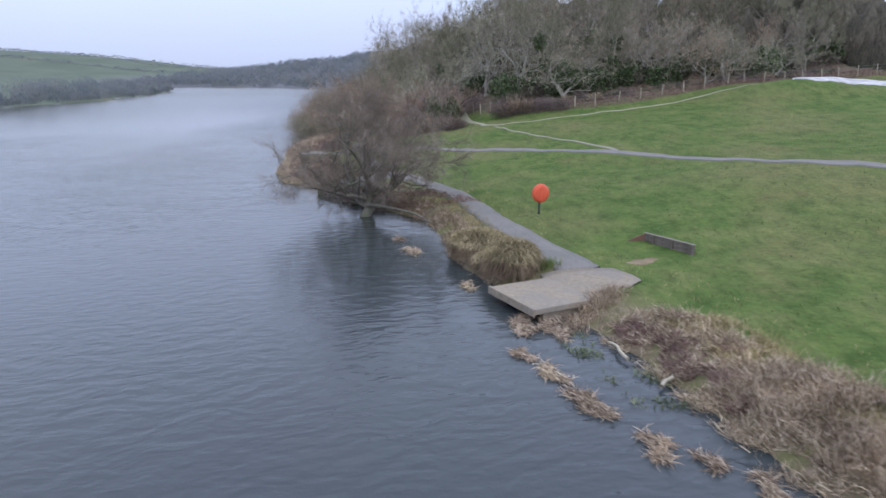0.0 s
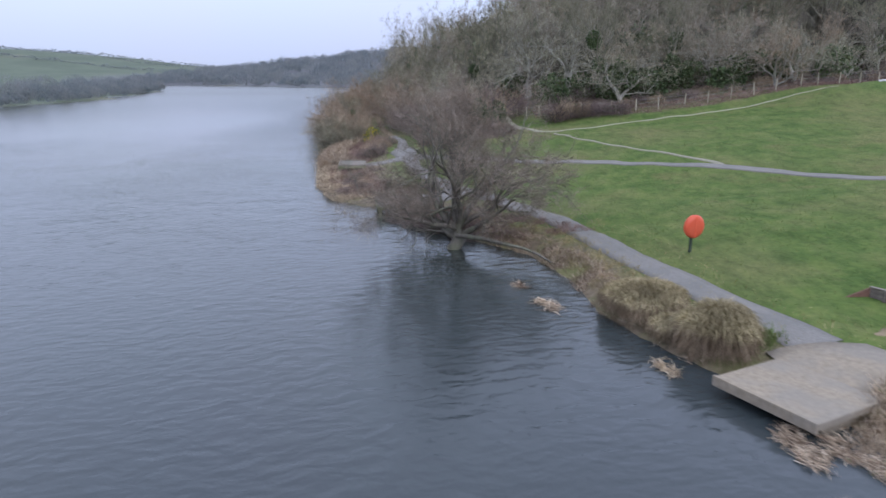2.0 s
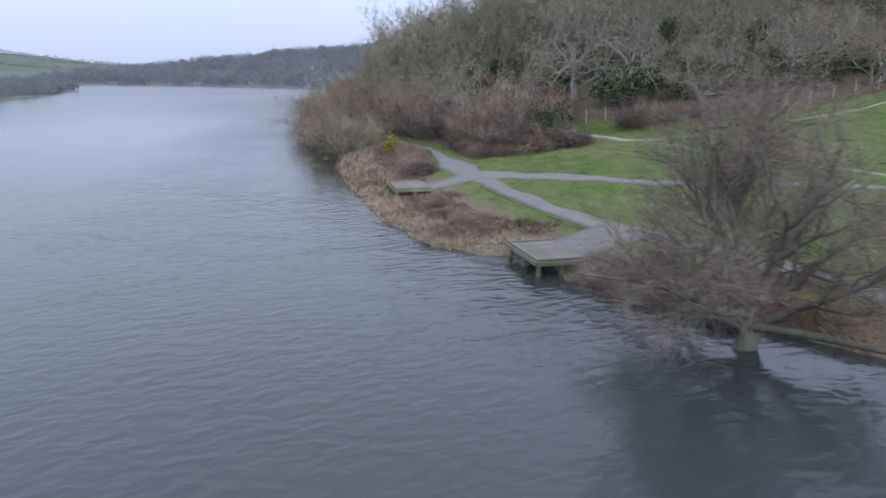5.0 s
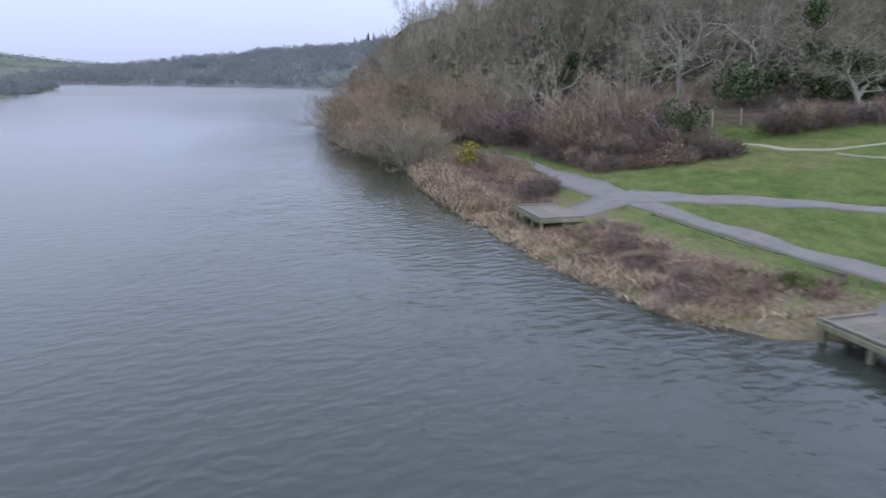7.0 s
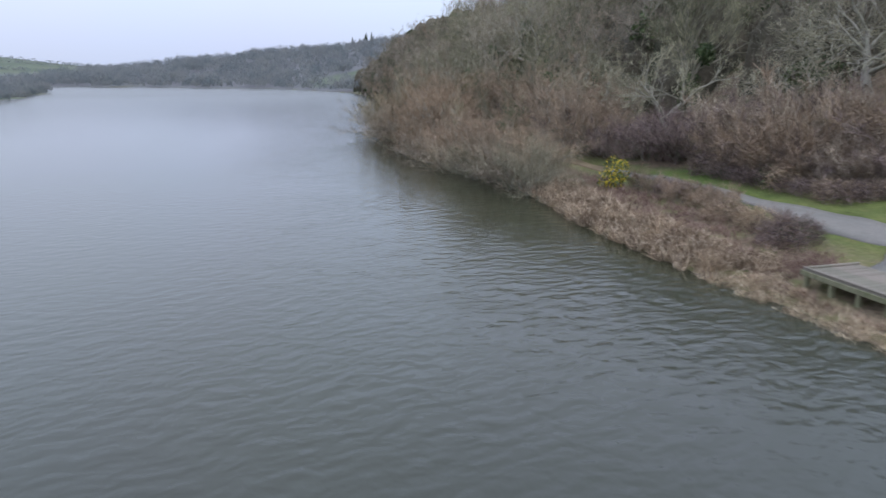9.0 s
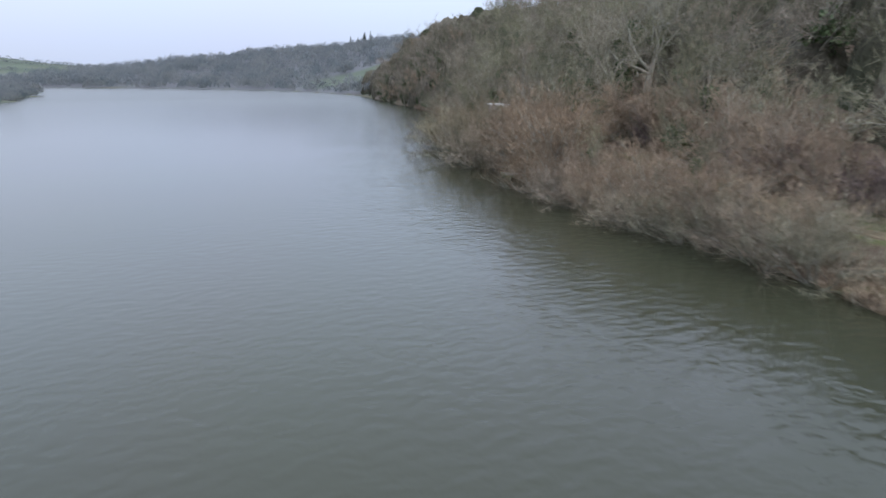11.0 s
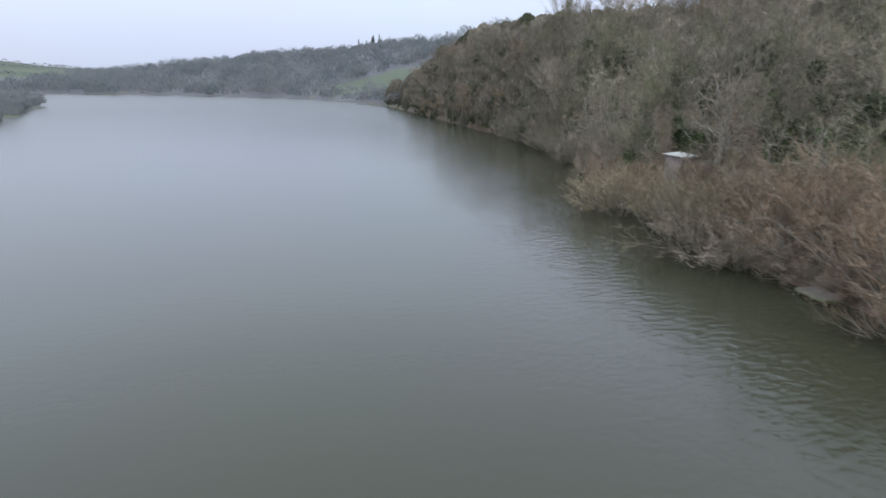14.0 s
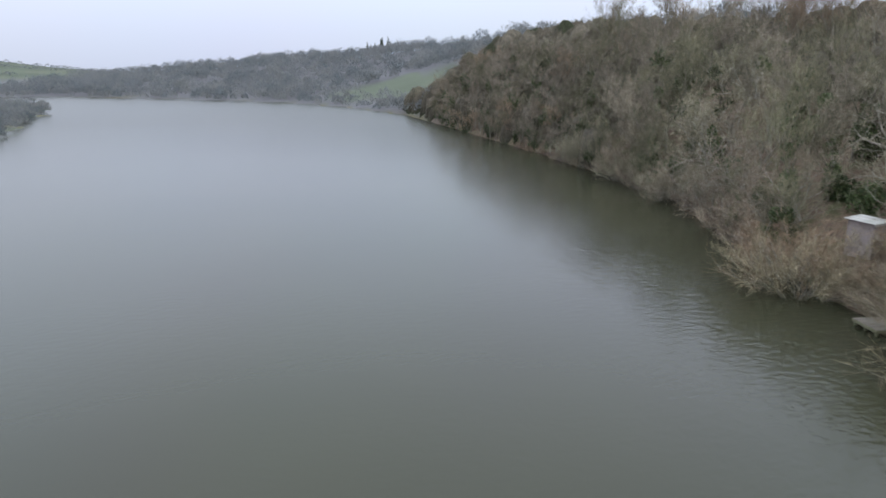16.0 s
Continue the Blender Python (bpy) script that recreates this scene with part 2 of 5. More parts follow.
def water_material():
    m, t, b = material("lake_water", 0.04, 0.5)
    b.inputs["IOR"].default_value = 1.333
    co = t.nodes.new("ShaderNodeNewGeometry").outputs["Position"]
    # the water's base colour turns from blue-grey to olive further up the lake
    up_lake = node(t, "ShaderNodeMapRange", From_Min=22.0, From_Max=70.0)
    along = t.nodes.new("ShaderNodeSeparateXYZ")
    t.links.new(co, along.inputs["Vector"])
    t.links.new(along.outputs["Y"], up_lake.inputs["Value"])
    patchy = noise_tex(t, 0.03, 3, 0.5, co)
    clear = ramp_of(t, patchy, [(0.35, (0.034, 0.042, 0.044)), (0.65, (0.042, 0.05, 0.052))])
    olive_murk = ramp_of(t, patchy, [(0.35, (0.034, 0.037, 0.021)), (0.65, (0.042, 0.045, 0.026))])
    murk = mix(t, up_lake.outputs["Result"], clear, olive_murk)
    t.links.new(murk, b.inputs["Base Color"])
    turned = node(t, "ShaderNodeMapping")
    turned.inputs["Rotation"].default_value = (0, 0, radians(-18))
    t.links.new(co, turned.inputs["Vector"])
    # wavelets about two thirds of a metre apart, bent and broken, with finer ripples on them
    bent = node(t, "ShaderNodeTexNoise", Scale=0.5, Detail=2.0)
    t.links.new(co, bent.inputs["Vector"])
    shift = node(t, "ShaderNodeVectorMath")
    shift.operation = "MULTIPLY_ADD"
    shift.inputs[1].default_value = (0.9, 0.9, 0)
    t.links.new(bent.outputs["Color"], shift.inputs[0])
    t.links.new(turned.outputs["Vector"], shift.inputs[2])
    swell = noise_tex(t, 2.1, 1.6, 0.5, shift.outputs["Vector"], (0.62, 1.15, 1))
    ripple = noise_tex(t, 6.0, 3, 0.6, shift.outputs["Vector"], (0.6, 1.1, 1))
    both = mix(t, 0.2, swell, ripple)
    # gusts: ruffled and calmer patches, livelier along the wooded bank and stilled further up the lake
    gust = ramp_of(t, noise_tex(t, 0.06, 3, 0.55, co), [(0.36, (0.55, 0.55, 0.55)), (0.6, (1.0, 1.0, 1.0))])
    stilled = node(t, "ShaderNodeMapRange", From_Min=52.0, From_Max=104.0, To_Min=1.0, To_Max=0.2)
    t.links.new(along.outputs["Y"], stilled.inputs["Value"])
    bank_side = node(t, "ShaderNodeMapRange", From_Min=-46.0, From_Max=-31.0, To_Min=0.0, To_Max=1.15)
    t.links.new(along.outputs["X"], bank_side.inputs["Value"])
    lively = node(t, "ShaderNodeMath")
    lively.operation = "MAXIMUM"
    t.links.new(stilled.outputs["Result"], lively.inputs[0])
    t.links.new(bank_side.outputs["Result"], lively.inputs[1])
    away = node(t, "ShaderNodeVectorMath")
    away.operation = "DISTANCE"
    away.inputs[1].default_value = (-25, 50, 0)
    t.links.new(co, away.inputs[0])
    breeze = node(t, "ShaderNodeMapRange", From_Min=60.0, From_Max=220.0, To_Min=1.0, To_Max=0.45)
    t.links.new(away.outputs["Value"], breeze.inputs["Value"])
    fine_ripples = node(t, "ShaderNodeMapRange", From_Min=40.0, From_Max=300.0, To_Min=0.07, To_Max=0.27)
    t.links.new(away.outputs["Value"], fine_ripples.inputs["Value"])
    t.links.new(fine_ripples.outputs["Result"], b.inputs["Roughness"])
    scaled = mix(t, 1.0, both, gust, "MULTIPLY")
    scaled = mix(t, 1.0, scaled, lively.outputs["Value"], "MULTIPLY")
    scaled = mix(t, 1.0, scaled, breeze.outputs["Result"], "MULTIPLY")
    bump(t, b, scaled, 0.72, 0.085)
    return m


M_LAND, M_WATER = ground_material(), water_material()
M_ASPHALT = weathered("asphalt_path", (0.145, 0.136, 0.122), (0.242, 0.228, 0.204), 14, 0.95, None, 0.2, 0.006, (0.14, 0.138, 0.125))
M_TRAIL = weathered("trodden_stone_dust", (0.2, 0.19, 0.135), (0.32, 0.3, 0.225), 9, 0.95, None, 0.15, 0.01, (0.24, 0.25, 0.15))
M_SOIL = weathered("bare_soil", (0.17, 0.13, 0.08), (0.27, 0.215, 0.14), 9, 0.95, None, 0.1, 0.01)
M_CONCRETE = weathered("weathered_concrete", (0.2, 0.164, 0.118), (0.315, 0.265, 0.195), 7, 0.9, None, 0.25, 0.008, (0.2, 0.185, 0.16))
M_TIMBER = weathered("grey_timber", (0.145, 0.124, 0.102), (0.265, 0.23, 0.192), 9, 0.85, (0.3, 6, 6), 0.25, 0.006, (0.13, 0.135, 0.10))
M_MOSSY = weathered("mossy_timber", (0.15, 0.15, 0.09), (0.28, 0.27, 0.18), 8, 0.9, (1, 1, 0.3), 0.2, 0.008, (0.09, 0.11, 0.045))
M_SLEEPER = weathered("old_sleeper", (0.10, 0.085, 0.07), (0.22, 0.19, 0.155), 8, 0.9, (0.4, 5, 5), 0.2, 0.01)
M_RUST = weathered("rusty_sheet", (0.12, 0.065, 0.048), (0.2, 0.115, 0.085), 7, 0.9, None, 0.2, 0.008, (0.09, 0.055, 0.04))
M_POST = weathered("pale_fence_post", (0.31, 0.275, 0.2), (0.47, 0.42, 0.325), 10, 0.85, (1, 1, 0.2), 0.2, 0.006, (0.24, 0.23, 0.16))
M_WIRE = weathered("fence_wire", (0.22, 0.22, 0.22), (0.34, 0.34, 0.33), 20, 0.5, None, 0.5, 0.002)
M_ORANGE = weathered("orange_plastic", (0.62, 0.085, 0.035), (0.74, 0.13, 0.055), 3, 0.45, None, 0.4, 0.002, (0.5, 0.09, 0.05))
M_DARKPOST = weathered("dark_green_post", (0.035, 0.05, 0.035), (0.07, 0.09, 0.06), 10, 0.7, None, 0.3, 0.003)
M_RENDER = weathered("pinkish_render", (0.30, 0.255, 0.235), (0.42, 0.37, 0.345), 4, 0.9, None, 0.2, 0.006)
M_ROOF = weathered("pale_roof_sheet", (0.42, 0.42, 0.39), (0.60, 0.60, 0.56), 5, 0.6, None, 0.4, 0.004, (0.33, 0.34, 0.28))
M_GRAVEL = weathered("pale_gravel", (0.38, 0.37, 0.36), (0.58, 0.57, 0.56), 3, 0.95, None, 0.15, 0.02)
M_BARK = bark("grey_bark", (0.119, 0.105, 0.084), (0.280, 0.259, 0.210), 5, 0.5)
M_PALEBARK = bark("lichened_bark", (0.17, 0.158, 0.128), (0.375, 0.356, 0.298), 5, 0.4)
M_DARKBARK = bark("dark_willow_bark", (0.075, 0.066, 0.054), (0.19, 0.172, 0.142), 6, 0.45)
M_TWIG = plant("bare_twigs", [(0, (0.178, 0.147, 0.114)), (0.5, (0.296, 0.252, 0.196)), (1, (0.436, 0.379, 0.295))])
M_TWIG_GREEN = plant("lichened_twigs", [(0, (0.162, 0.159, 0.108)), (0.5, (0.284, 0.273, 0.192)), (1, (0.439, 0.426, 0.325))])
M_TWIG_RED = plant("reddish_twigs", [(0, (0.16, 0.118, 0.084)), (0.5, (0.26, 0.202, 0.146)), (1, (0.385, 0.31, 0.228))], tint=0.32)
M_TWIG_OLIVE = plant("olive_yellow_twigs", [(0, (0.15, 0.13, 0.087)), (0.5, (0.245, 0.216, 0.148)), (1, (0.37, 0.333, 0.232))])
M_TWIG_TAN = plant("tan_twigs", [(0, (0.165, 0.118, 0.078)), (0.5, (0.265, 0.2, 0.137)), (1, (0.4, 0.318, 0.228))], tint=0.3)
M_TWIG_DARK = plant("dark_willow_twigs", [(0, (0.14, 0.114, 0.09)), (0.5, (0.245, 0.205, 0.165)), (1, (0.37, 0.32, 0.265))])
M_BRAMBLE = plant("bramble_canes", [(0, (0.085, 0.065, 0.062)), (0.5, (0.16, 0.125, 0.118)), (1, (0.25, 0.2, 0.185))])
M_IVY = plant("ivy_leaves", [(0, (0.036, 0.06, 0.026)), (0.6, (0.076, 0.112, 0.048)), (1, (0.13, 0.172, 0.078))], rough=0.55)
M_GORSE = plant("gorse_leaves", [(0, (0.05, 0.075, 0.025)), (0.6, (0.10, 0.125, 0.04)), (0.7, (0.42, 0.33, 0.035)), (1, (0.54, 0.42, 0.045))])
M_REED = plant("dead_reed", [(0, (0.14, 0.1, 0.072)), (0.4, (0.32, 0.25, 0.178)), (0.8, (0.50, 0.41, 0.30)), (1, (0.64, 0.55, 0.43))], tint=0.12)
M_TUSSOCK = plant("brown_sedge", [(0, (0.175, 0.148, 0.08)), (0.5, (0.345, 0.295, 0.17)), (1, (0.52, 0.45, 0.28))], tint=0.12)
M_SKIRT = plant("dead_sedge_skirt", [(0, (0.115, 0.085, 0.055)), (0.5, (0.215, 0.165, 0.11)), (1, (0.33, 0.265, 0.185))], tint=0.1)
M_SEDGE = plant("sedge_blades", [(0, (0.17, 0.145, 0.065)), (0.5, (0.31, 0.265, 0.14)), (1, (0.45, 0.39, 0.23))], tint=0.12)
M_GRASS = plant("grass_blades", [(0, (0.085, 0.14, 0.038)), (0.6, (0.13, 0.185, 0.055)), (1, (0.22, 0.225, 0.095))], tint=0.05)
M_DOCK = plant("purplish_dead_stems", [(0, (0.115, 0.07, 0.06)), (0.5, (0.215, 0.145, 0.125)), (1, (0.33, 0.25, 0.21))], tint=0.1)
M_WEED = plant("green_water_weed", [(0, (0.09, 0.12, 0.06)), (0.6, (0.17, 0.21, 0.115)), (1, (0.27, 0.29, 0.175))], tint=0.1)
M_TWIG_HILL = plant("hill_twigs", [(0, (0.145, 0.127, 0.101)), (0.5, (0.243, 0.218, 0.175)), (1, (0.375, 0.344, 0.281))], tint=0.36)
M_TWIG_MOSS = plant("mossy_hill_twigs", [(0, (0.105, 0.105, 0.064)), (0.5, (0.18, 0.18, 0.116)), (1, (0.3, 0.294, 0.206))], tint=0.36)


def canopy_material(name, stops, contrast=1.0, relief=0.5):
    """Massed bare crowns: each takes its own tone, broken up by fine twigs."""
    m, t, b = material(name, 0.95, 0.05)
    a = t.nodes.new("ShaderNodeVertexColor")
    a.layer_name = "tone"
    c = ramp_of(t, a.outputs["Color"], stops)
    lump, fine = noise_tex(t, 0.5, 4, 0.65), noise_tex(t, 2.6, 5, 0.75, None, (1, 1, 0.5))
    c = mix(t, 0.8 * contrast, c, ramp_of(t, fine, [(0.3, (0.45, 0.45, 0.46)), (0.5, (0.95, 0.95, 0.95)), (0.72, (1.5, 1.48, 1.42))]), "MULTIPLY")
    c = mix(t, 0.6 * contrast, c, ramp_of(t, lump, [(0.35, (0.65, 0.66, 0.68)), (0.65, (1.25, 1.22, 1.18))]), "MULTIPLY")
    t.links.new(c, b.inputs["Base Color"])
    bump(t, b, fine, 1.0, relief)
    return m


# these greys are paled and blued: distance haze painted into the far trees
M_HAZED_WOOD = canopy_material("hazed_far_woods", [(0, (0.146, 0.176, 0.178)), (0.08, (0.184, 0.208, 0.216)), (0.4, (0.225, 0.243, 0.247)), (0.7, (0.255, 0.26, 0.256)), (0.9, (0.243, 0.266, 0.25)), (1, (0.28, 0.28, 0.271))], 0.35, 0.1)
far_tree = M_HAZED_WOOD.node_tree
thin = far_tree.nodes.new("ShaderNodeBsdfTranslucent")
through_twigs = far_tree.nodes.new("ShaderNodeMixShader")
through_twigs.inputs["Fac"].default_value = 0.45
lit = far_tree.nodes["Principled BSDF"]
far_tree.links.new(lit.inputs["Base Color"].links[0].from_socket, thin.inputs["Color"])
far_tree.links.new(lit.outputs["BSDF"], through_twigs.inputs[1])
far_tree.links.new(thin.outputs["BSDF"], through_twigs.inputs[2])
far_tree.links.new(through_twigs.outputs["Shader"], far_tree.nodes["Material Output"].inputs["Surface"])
# bare crown tones, darkened to paint in the shade deep between trees
M_HILLWOOD = canopy_material("hillside_bare_wood", [(0, (0.046, 0.058, 0.032)), (0.1, (0.08, 0.076, 0.055)), (0.4, (0.118, 0.105, 0.08)), (0.7, (0.13, 0.122, 0.09)), (1, (0.175, 0.157, 0.125))])
M_CONIFER = plant("far_conifer", [(0, (0.03, 0.045, 0.035)), (1, (0.065, 0.085, 0.06))])


# ---- builders ----
def mesh_of(name, verts, faces, mat, smooth_shade=False):
    """A mesh from vertex and face arrays; faces all of one size run fast."""
    me = bpy.data.meshes.new(name)
    verts = np.asarray(verts, np.float32).reshape(-1, 3)
    if isinstance(faces, np.ndarray):
        n, k = faces.shape
        me.vertices.add(len(verts))
        me.vertices.foreach_set("co", verts.ravel())
        me.loops.add(n * k)
        me.loops.foreach_set("vertex_index", faces.astype(np.int32).ravel())
        me.polygons.add(n)
        me.polygons.foreach_set("loop_start", np.arange(0, n * k, k, dtype=np.int32))
        me.update(calc_edges=True)
    else:
        me.from_pydata([tuple(map(float, v)) for v in verts], [], [tuple(f) for f in faces])
    me.materials.append(mat)
    if smooth_shade:
        me.polygons.foreach_set("use_smooth", np.ones(len(me.polygons), bool))
    return me


def thing(name, label, category, at=None, group="", kind=""):
    ob = new(name)
    ob.empty_display_size = 0.2
    if at is not None:
        ob.matrix_basis = at
    return tagged(ob, label, category, group, kind)


def part_of(name, me, parent, label="", m=None):
    ob = new(name, me)
    ob.parent = parent
    if m is not None:
        ob.matrix_basis = m
    if label:
        tagged(ob, label)
    return ob


def whole(name, me, label, category, group="", kind="", m=None):
    ob = new(name, me)
    if m is not None:
        ob.matrix_basis = m
    return tagged(ob, label, category, group, kind)


def boxed(sx, sy, sz, mat, bevel=0.01, name="block"):
    """A bevelled block centred in plan, standing on z = 0."""
    bm = bmesh.new()
    bmesh.ops.create_cube(bm, size=1)
    for v in bm.verts:
        v.co = Vector((v.co.x * sx, v.co.y * sy, (v.co.z + 0.5) * sz))
    bmesh.ops.bevel(bm, geom=bm.edges[:], offset=min(bevel, 0.4 * min(sx, sy, sz)), segments=1, affect="EDGES")
    me = bpy.data.meshes.new(name)
    bm.to_mesh(me)
    bm.free()
    me.materials.append(mat)
    return me


def rod(radius, height, mat, sides=10, top=None, name="rod"):
    bm = bmesh.new()
    bmesh.ops.create_cone(bm, cap_ends=True, segments=sides, radius1=radius, radius2=top or radius, depth=height)
    bmesh.ops.translate(bm, verts=bm.verts[:], vec=(0, 0, height / 2))
    bmesh.ops.bevel(bm, geom=[e for e in bm.edges if e.is_manifold and e.calc_face_angle(0) > 1.0], offset=radius * 0.15, segments=1, affect="EDGES")
    me = bpy.data.meshes.new(name)
    bm.to_mesh(me)
    bm.free()
    me.materials.append(mat)
    return me


def unit(v):
    return v / np.maximum(np.linalg.norm(v, axis=-1, keepdims=True), 1e-9)


def slivers(p, d, length, width, rng):
    """One thin tapering triangle for each twig."""
    side = unit(np.cross(d, unit(rng.normal(size=d.shape)))) * (width / 2)[:, None]
    v = np.stack([p - side, p + side, p + d * length[:, None]], 1)
    return v.reshape(-1, 3), np.arange(3 * len(p)).reshape(-1, 3)


def blades(p, d, length, width, bend, rng):
    """Grass and reed blades in two stages, the upper one bent over."""
    side = unit(np.cross(d, unit(rng.normal(size=d.shape)))) * (width / 2)[:, None]
    mid = p + d * (length * 0.55)[:, None]
    tip = mid + unit(d + bend) * (length * 0.45)[:, None]
    v = np.stack([p - side, p + side, mid - side * 0.8, mid + side * 0.8, tip], 1).reshape(-1, 3)
    k = np.arange(len(p))[:, None] * 5
    t = np.concatenate([k + [0, 1, 3], k + [0, 3, 2], k + [2, 3, 4]], 0)
    return v, t


def leaves(p, size, rng, flat=0.0):
    """Small bent leaf quads, two triangles each."""
    n = len(p)
    a = unit(rng.normal(size=(n, 3)))
    b = unit(np.cross(a, rng.normal(size=(n, 3)) + np.array([0, 0, flat])))
    a, b = a * size[:, None], b * size[:, None] * 0.6
    v = np.stack([p - a, p + b, p + a, p - b], 1).reshape(-1, 3)
    k = np.arange(n)[:, None] * 4
    return v, np.concatenate([k + [0, 1, 2], k + [0, 2, 3]], 0)


def join_tris(pieces):
    vs, ts, off = [], [], 0
    for v, t in pieces:
        vs.append(v)
        ts.append(t + off)
        off += len(v)
    return np.concatenate(vs), np.concatenate(ts)


def tubes(branches):
    """Tapered tubes along branch lines."""
    out = []
    for pts, radii, sides in branches:
        pts = np.asarray(pts)
        tang = unit(np.gradient(pts, axis=0))
        ref = np.array([0.31, 0.87, 0.38])
        a = unit(np.cross(tang, ref))
        b = np.cross(tang, a)
        ang = np.arange(sides) * 2 * math.pi / sides
        ring = (pts[:, None] + (a[:, None] * np.cos(ang)[None, :, None] + b[:, None] * np.sin(ang)[None, :, None]) * np.asarray(radii)[:, None, None])
        n = len(pts)
        i = np.arange(n - 1)[:, None] * sides
        j = np.arange(sides)[None]
        q0, q1 = (i + j).ravel(), (i + (j + 1) % sides).ravel()
        out.append((ring.reshape(-1, 3), np.concatenate([np.stack([q0, q1, q1 + sides], 1), np.stack([q0, q1 + sides, q0 + sides], 1)])))
    return join_tris(out)


def grow(rng, stems, length, radius, kids, lean, rise, wander, shrink=0.66, base_spread=0.15, clear=0.35):
    """Branch lines and the points and ways on which twigs sit. kids: branches on each branch, level by level."""
    lines, seats = [], []

    def branch(p, d, ln, r, level):
        last = level >= len(kids)
        n = 5 if level == 0 else 2 if last else 4
        pts, radii = [p], [r]
        for k in range(n):
            d = unit(d + rng.normal(size=3) * wander + np.array([0, 0, rise * (1 if level else 0.3)]))
            p = p + d * ln / n
            pts.append(p)
            radii.append(r * (1 - 0.75 * (k + 1) / n) if not last else r * (1 - 0.9 * (k + 1) / n))
        lines.append((np.array(pts), radii, (5, 4, 3, 3, 3)[min(level, 4)]))
        if level >= 1:
            for k in range(1, n + 1):
                seats.append((pts[k], d, level))
        if last:
            return
        for k in range(kids[level]):
            f = clear + (1 - clear) * (k + rng.uniform(0, 1)) / kids[level] if level == 0 else 0.25 + 0.75 * (k + rng.uniform(0, 1)) / kids[level]
            i = min(int(f * n), n - 1)
            g = f * n - i
            q = pts[i] * (1 - g) + pts[i + 1] * g
            out = unit(np.cross(d, rng.normal(size=3)))
            a = rng.uniform(*lean)
            branch(q, unit(d * math.cos(a) + out * math.sin(a)), ln * shrink * rng.uniform(0.75, 1.2), max(radii[i] * 0.6, 0.012), level + 1)

    for s in range(stems):
        a = 2 * math.pi * (s + rng.uniform(0, 0.7)) / stems
        tilt = rng.uniform(0.4, 1.0) * base_spread if stems > 1 else base_spread * 0.3
        d = unit(np.array([math.cos(a) * tilt, math.sin(a) * tilt, 1.0]))
        branch(np.array([math.cos(a), math.sin(a), 0]) * (0.12 * (stems > 1)) + np.array([0, 0, -0.25]), d, length * rng.uniform(0.8, 1.1), radius, 0)
    return lines, seats


def twigs_on(seats, rng, count, length, width, rise=0.25, loose=0.75, min_level=1):
    """Fine twigs spread over the branch seats, more on the outer branches."""
    pos = np.array([s[0] for s in seats])
    way = np.array([s[1] for s in seats])
    lev = np.array([s[2] for s in seats], float)
    keep = lev >= min_level
    pos, way, lev = pos[keep], way[keep], lev[keep]
    pick = rng.choice(len(pos), count, p=lev ** 2 / (lev ** 2).sum())
    p = pos[pick] + rng.normal(size=(count, 3)) * 0.12 * length
    d = unit(way[pick] + rng.normal(size=(count, 3)) * loose + np.array([0, 0, rise]))
    ln = length * rng.uniform(0.5, 1.3, count)
    first = slivers(p, d, ln, width * rng.uniform(0.6, 1.3, count), rng)
    # side shoots on half of them
    half = rng.choice(count, count // 2, replace=False)
    q = p[half] + d[half] * (ln[half] * rng.uniform(0.3, 0.8, len(half)))[:, None]
    e = unit(d[half] + rng.normal(size=(len(half), 3)) * 0.6 + np.array([0, 0, rise]))
    return join_tris([first, slivers(q, e, ln[half] * 0.6, width * 0.7 * rng.uniform(0.6, 1.2, len(half)), rng)])


def tree_kind(seed, name, label, category, bark_mat, twig_mat, stems, length, radius, kids, lean, rise, wander,
              twig_count, twig_length, twig_width, shrink=0.66, base_spread=0.15, clear=0.35, twig_rise=0.25, loose=0.75, ivy=0, sink=0.0):
    """A bare tree or bush: trunk with its limbs, a crown of twigs and, on some, ivy."""
    rng = np.random.RandomState(seed)
    lines, seats = grow(rng, stems, length, radius, kids, lean, rise, wander, shrink, base_spread, clear)
    root = thing(name, label, category)
    v, t = tubes(lines)
    part_of("trunk", mesh_of("trunk", v, t, bark_mat, True), root)
    part_of("crown", mesh_of("crown", *twigs_on(seats, rng, twig_count, twig_length, twig_width, twig_rise, loose), twig_mat), root)
    if ivy:
        low = [q for pts, rad, sides in lines[:1] * 3 + lines[1:9] for q in pts[1:]]
        clumps = np.array([low[k] for k in rng.randint(0, len(low), 18)]) * np.array([0.85, 0.85, 0.9])
        big = 0.11 if twig_width < 0.04 else 0.2
        pos = clumps[rng.randint(0, len(clumps), ivy)] + unit(rng.normal(size=(ivy, 3))) * rng.uniform(0.1, 1.0, (ivy, 1)) ** 0.5 * np.array([0.75, 0.75, 0.95])
        part_of("ivy", mesh_of("ivy", *leaves(pos, big * rng.uniform(0.6, 1.4, ivy), rng), M_IVY), root, "dark green ivy")
    return root


def put(root, x, y, turn, size, z=None, sink=0.05, squash=1.0):
    zz = float(ground(x, y)) if z is None else z
    return copy_thing(root, pose(x, y, max(zz, -0.6) - sink, 0, 0, turn) @ Matrix.Diagonal((size, size, size * squash, 1)))


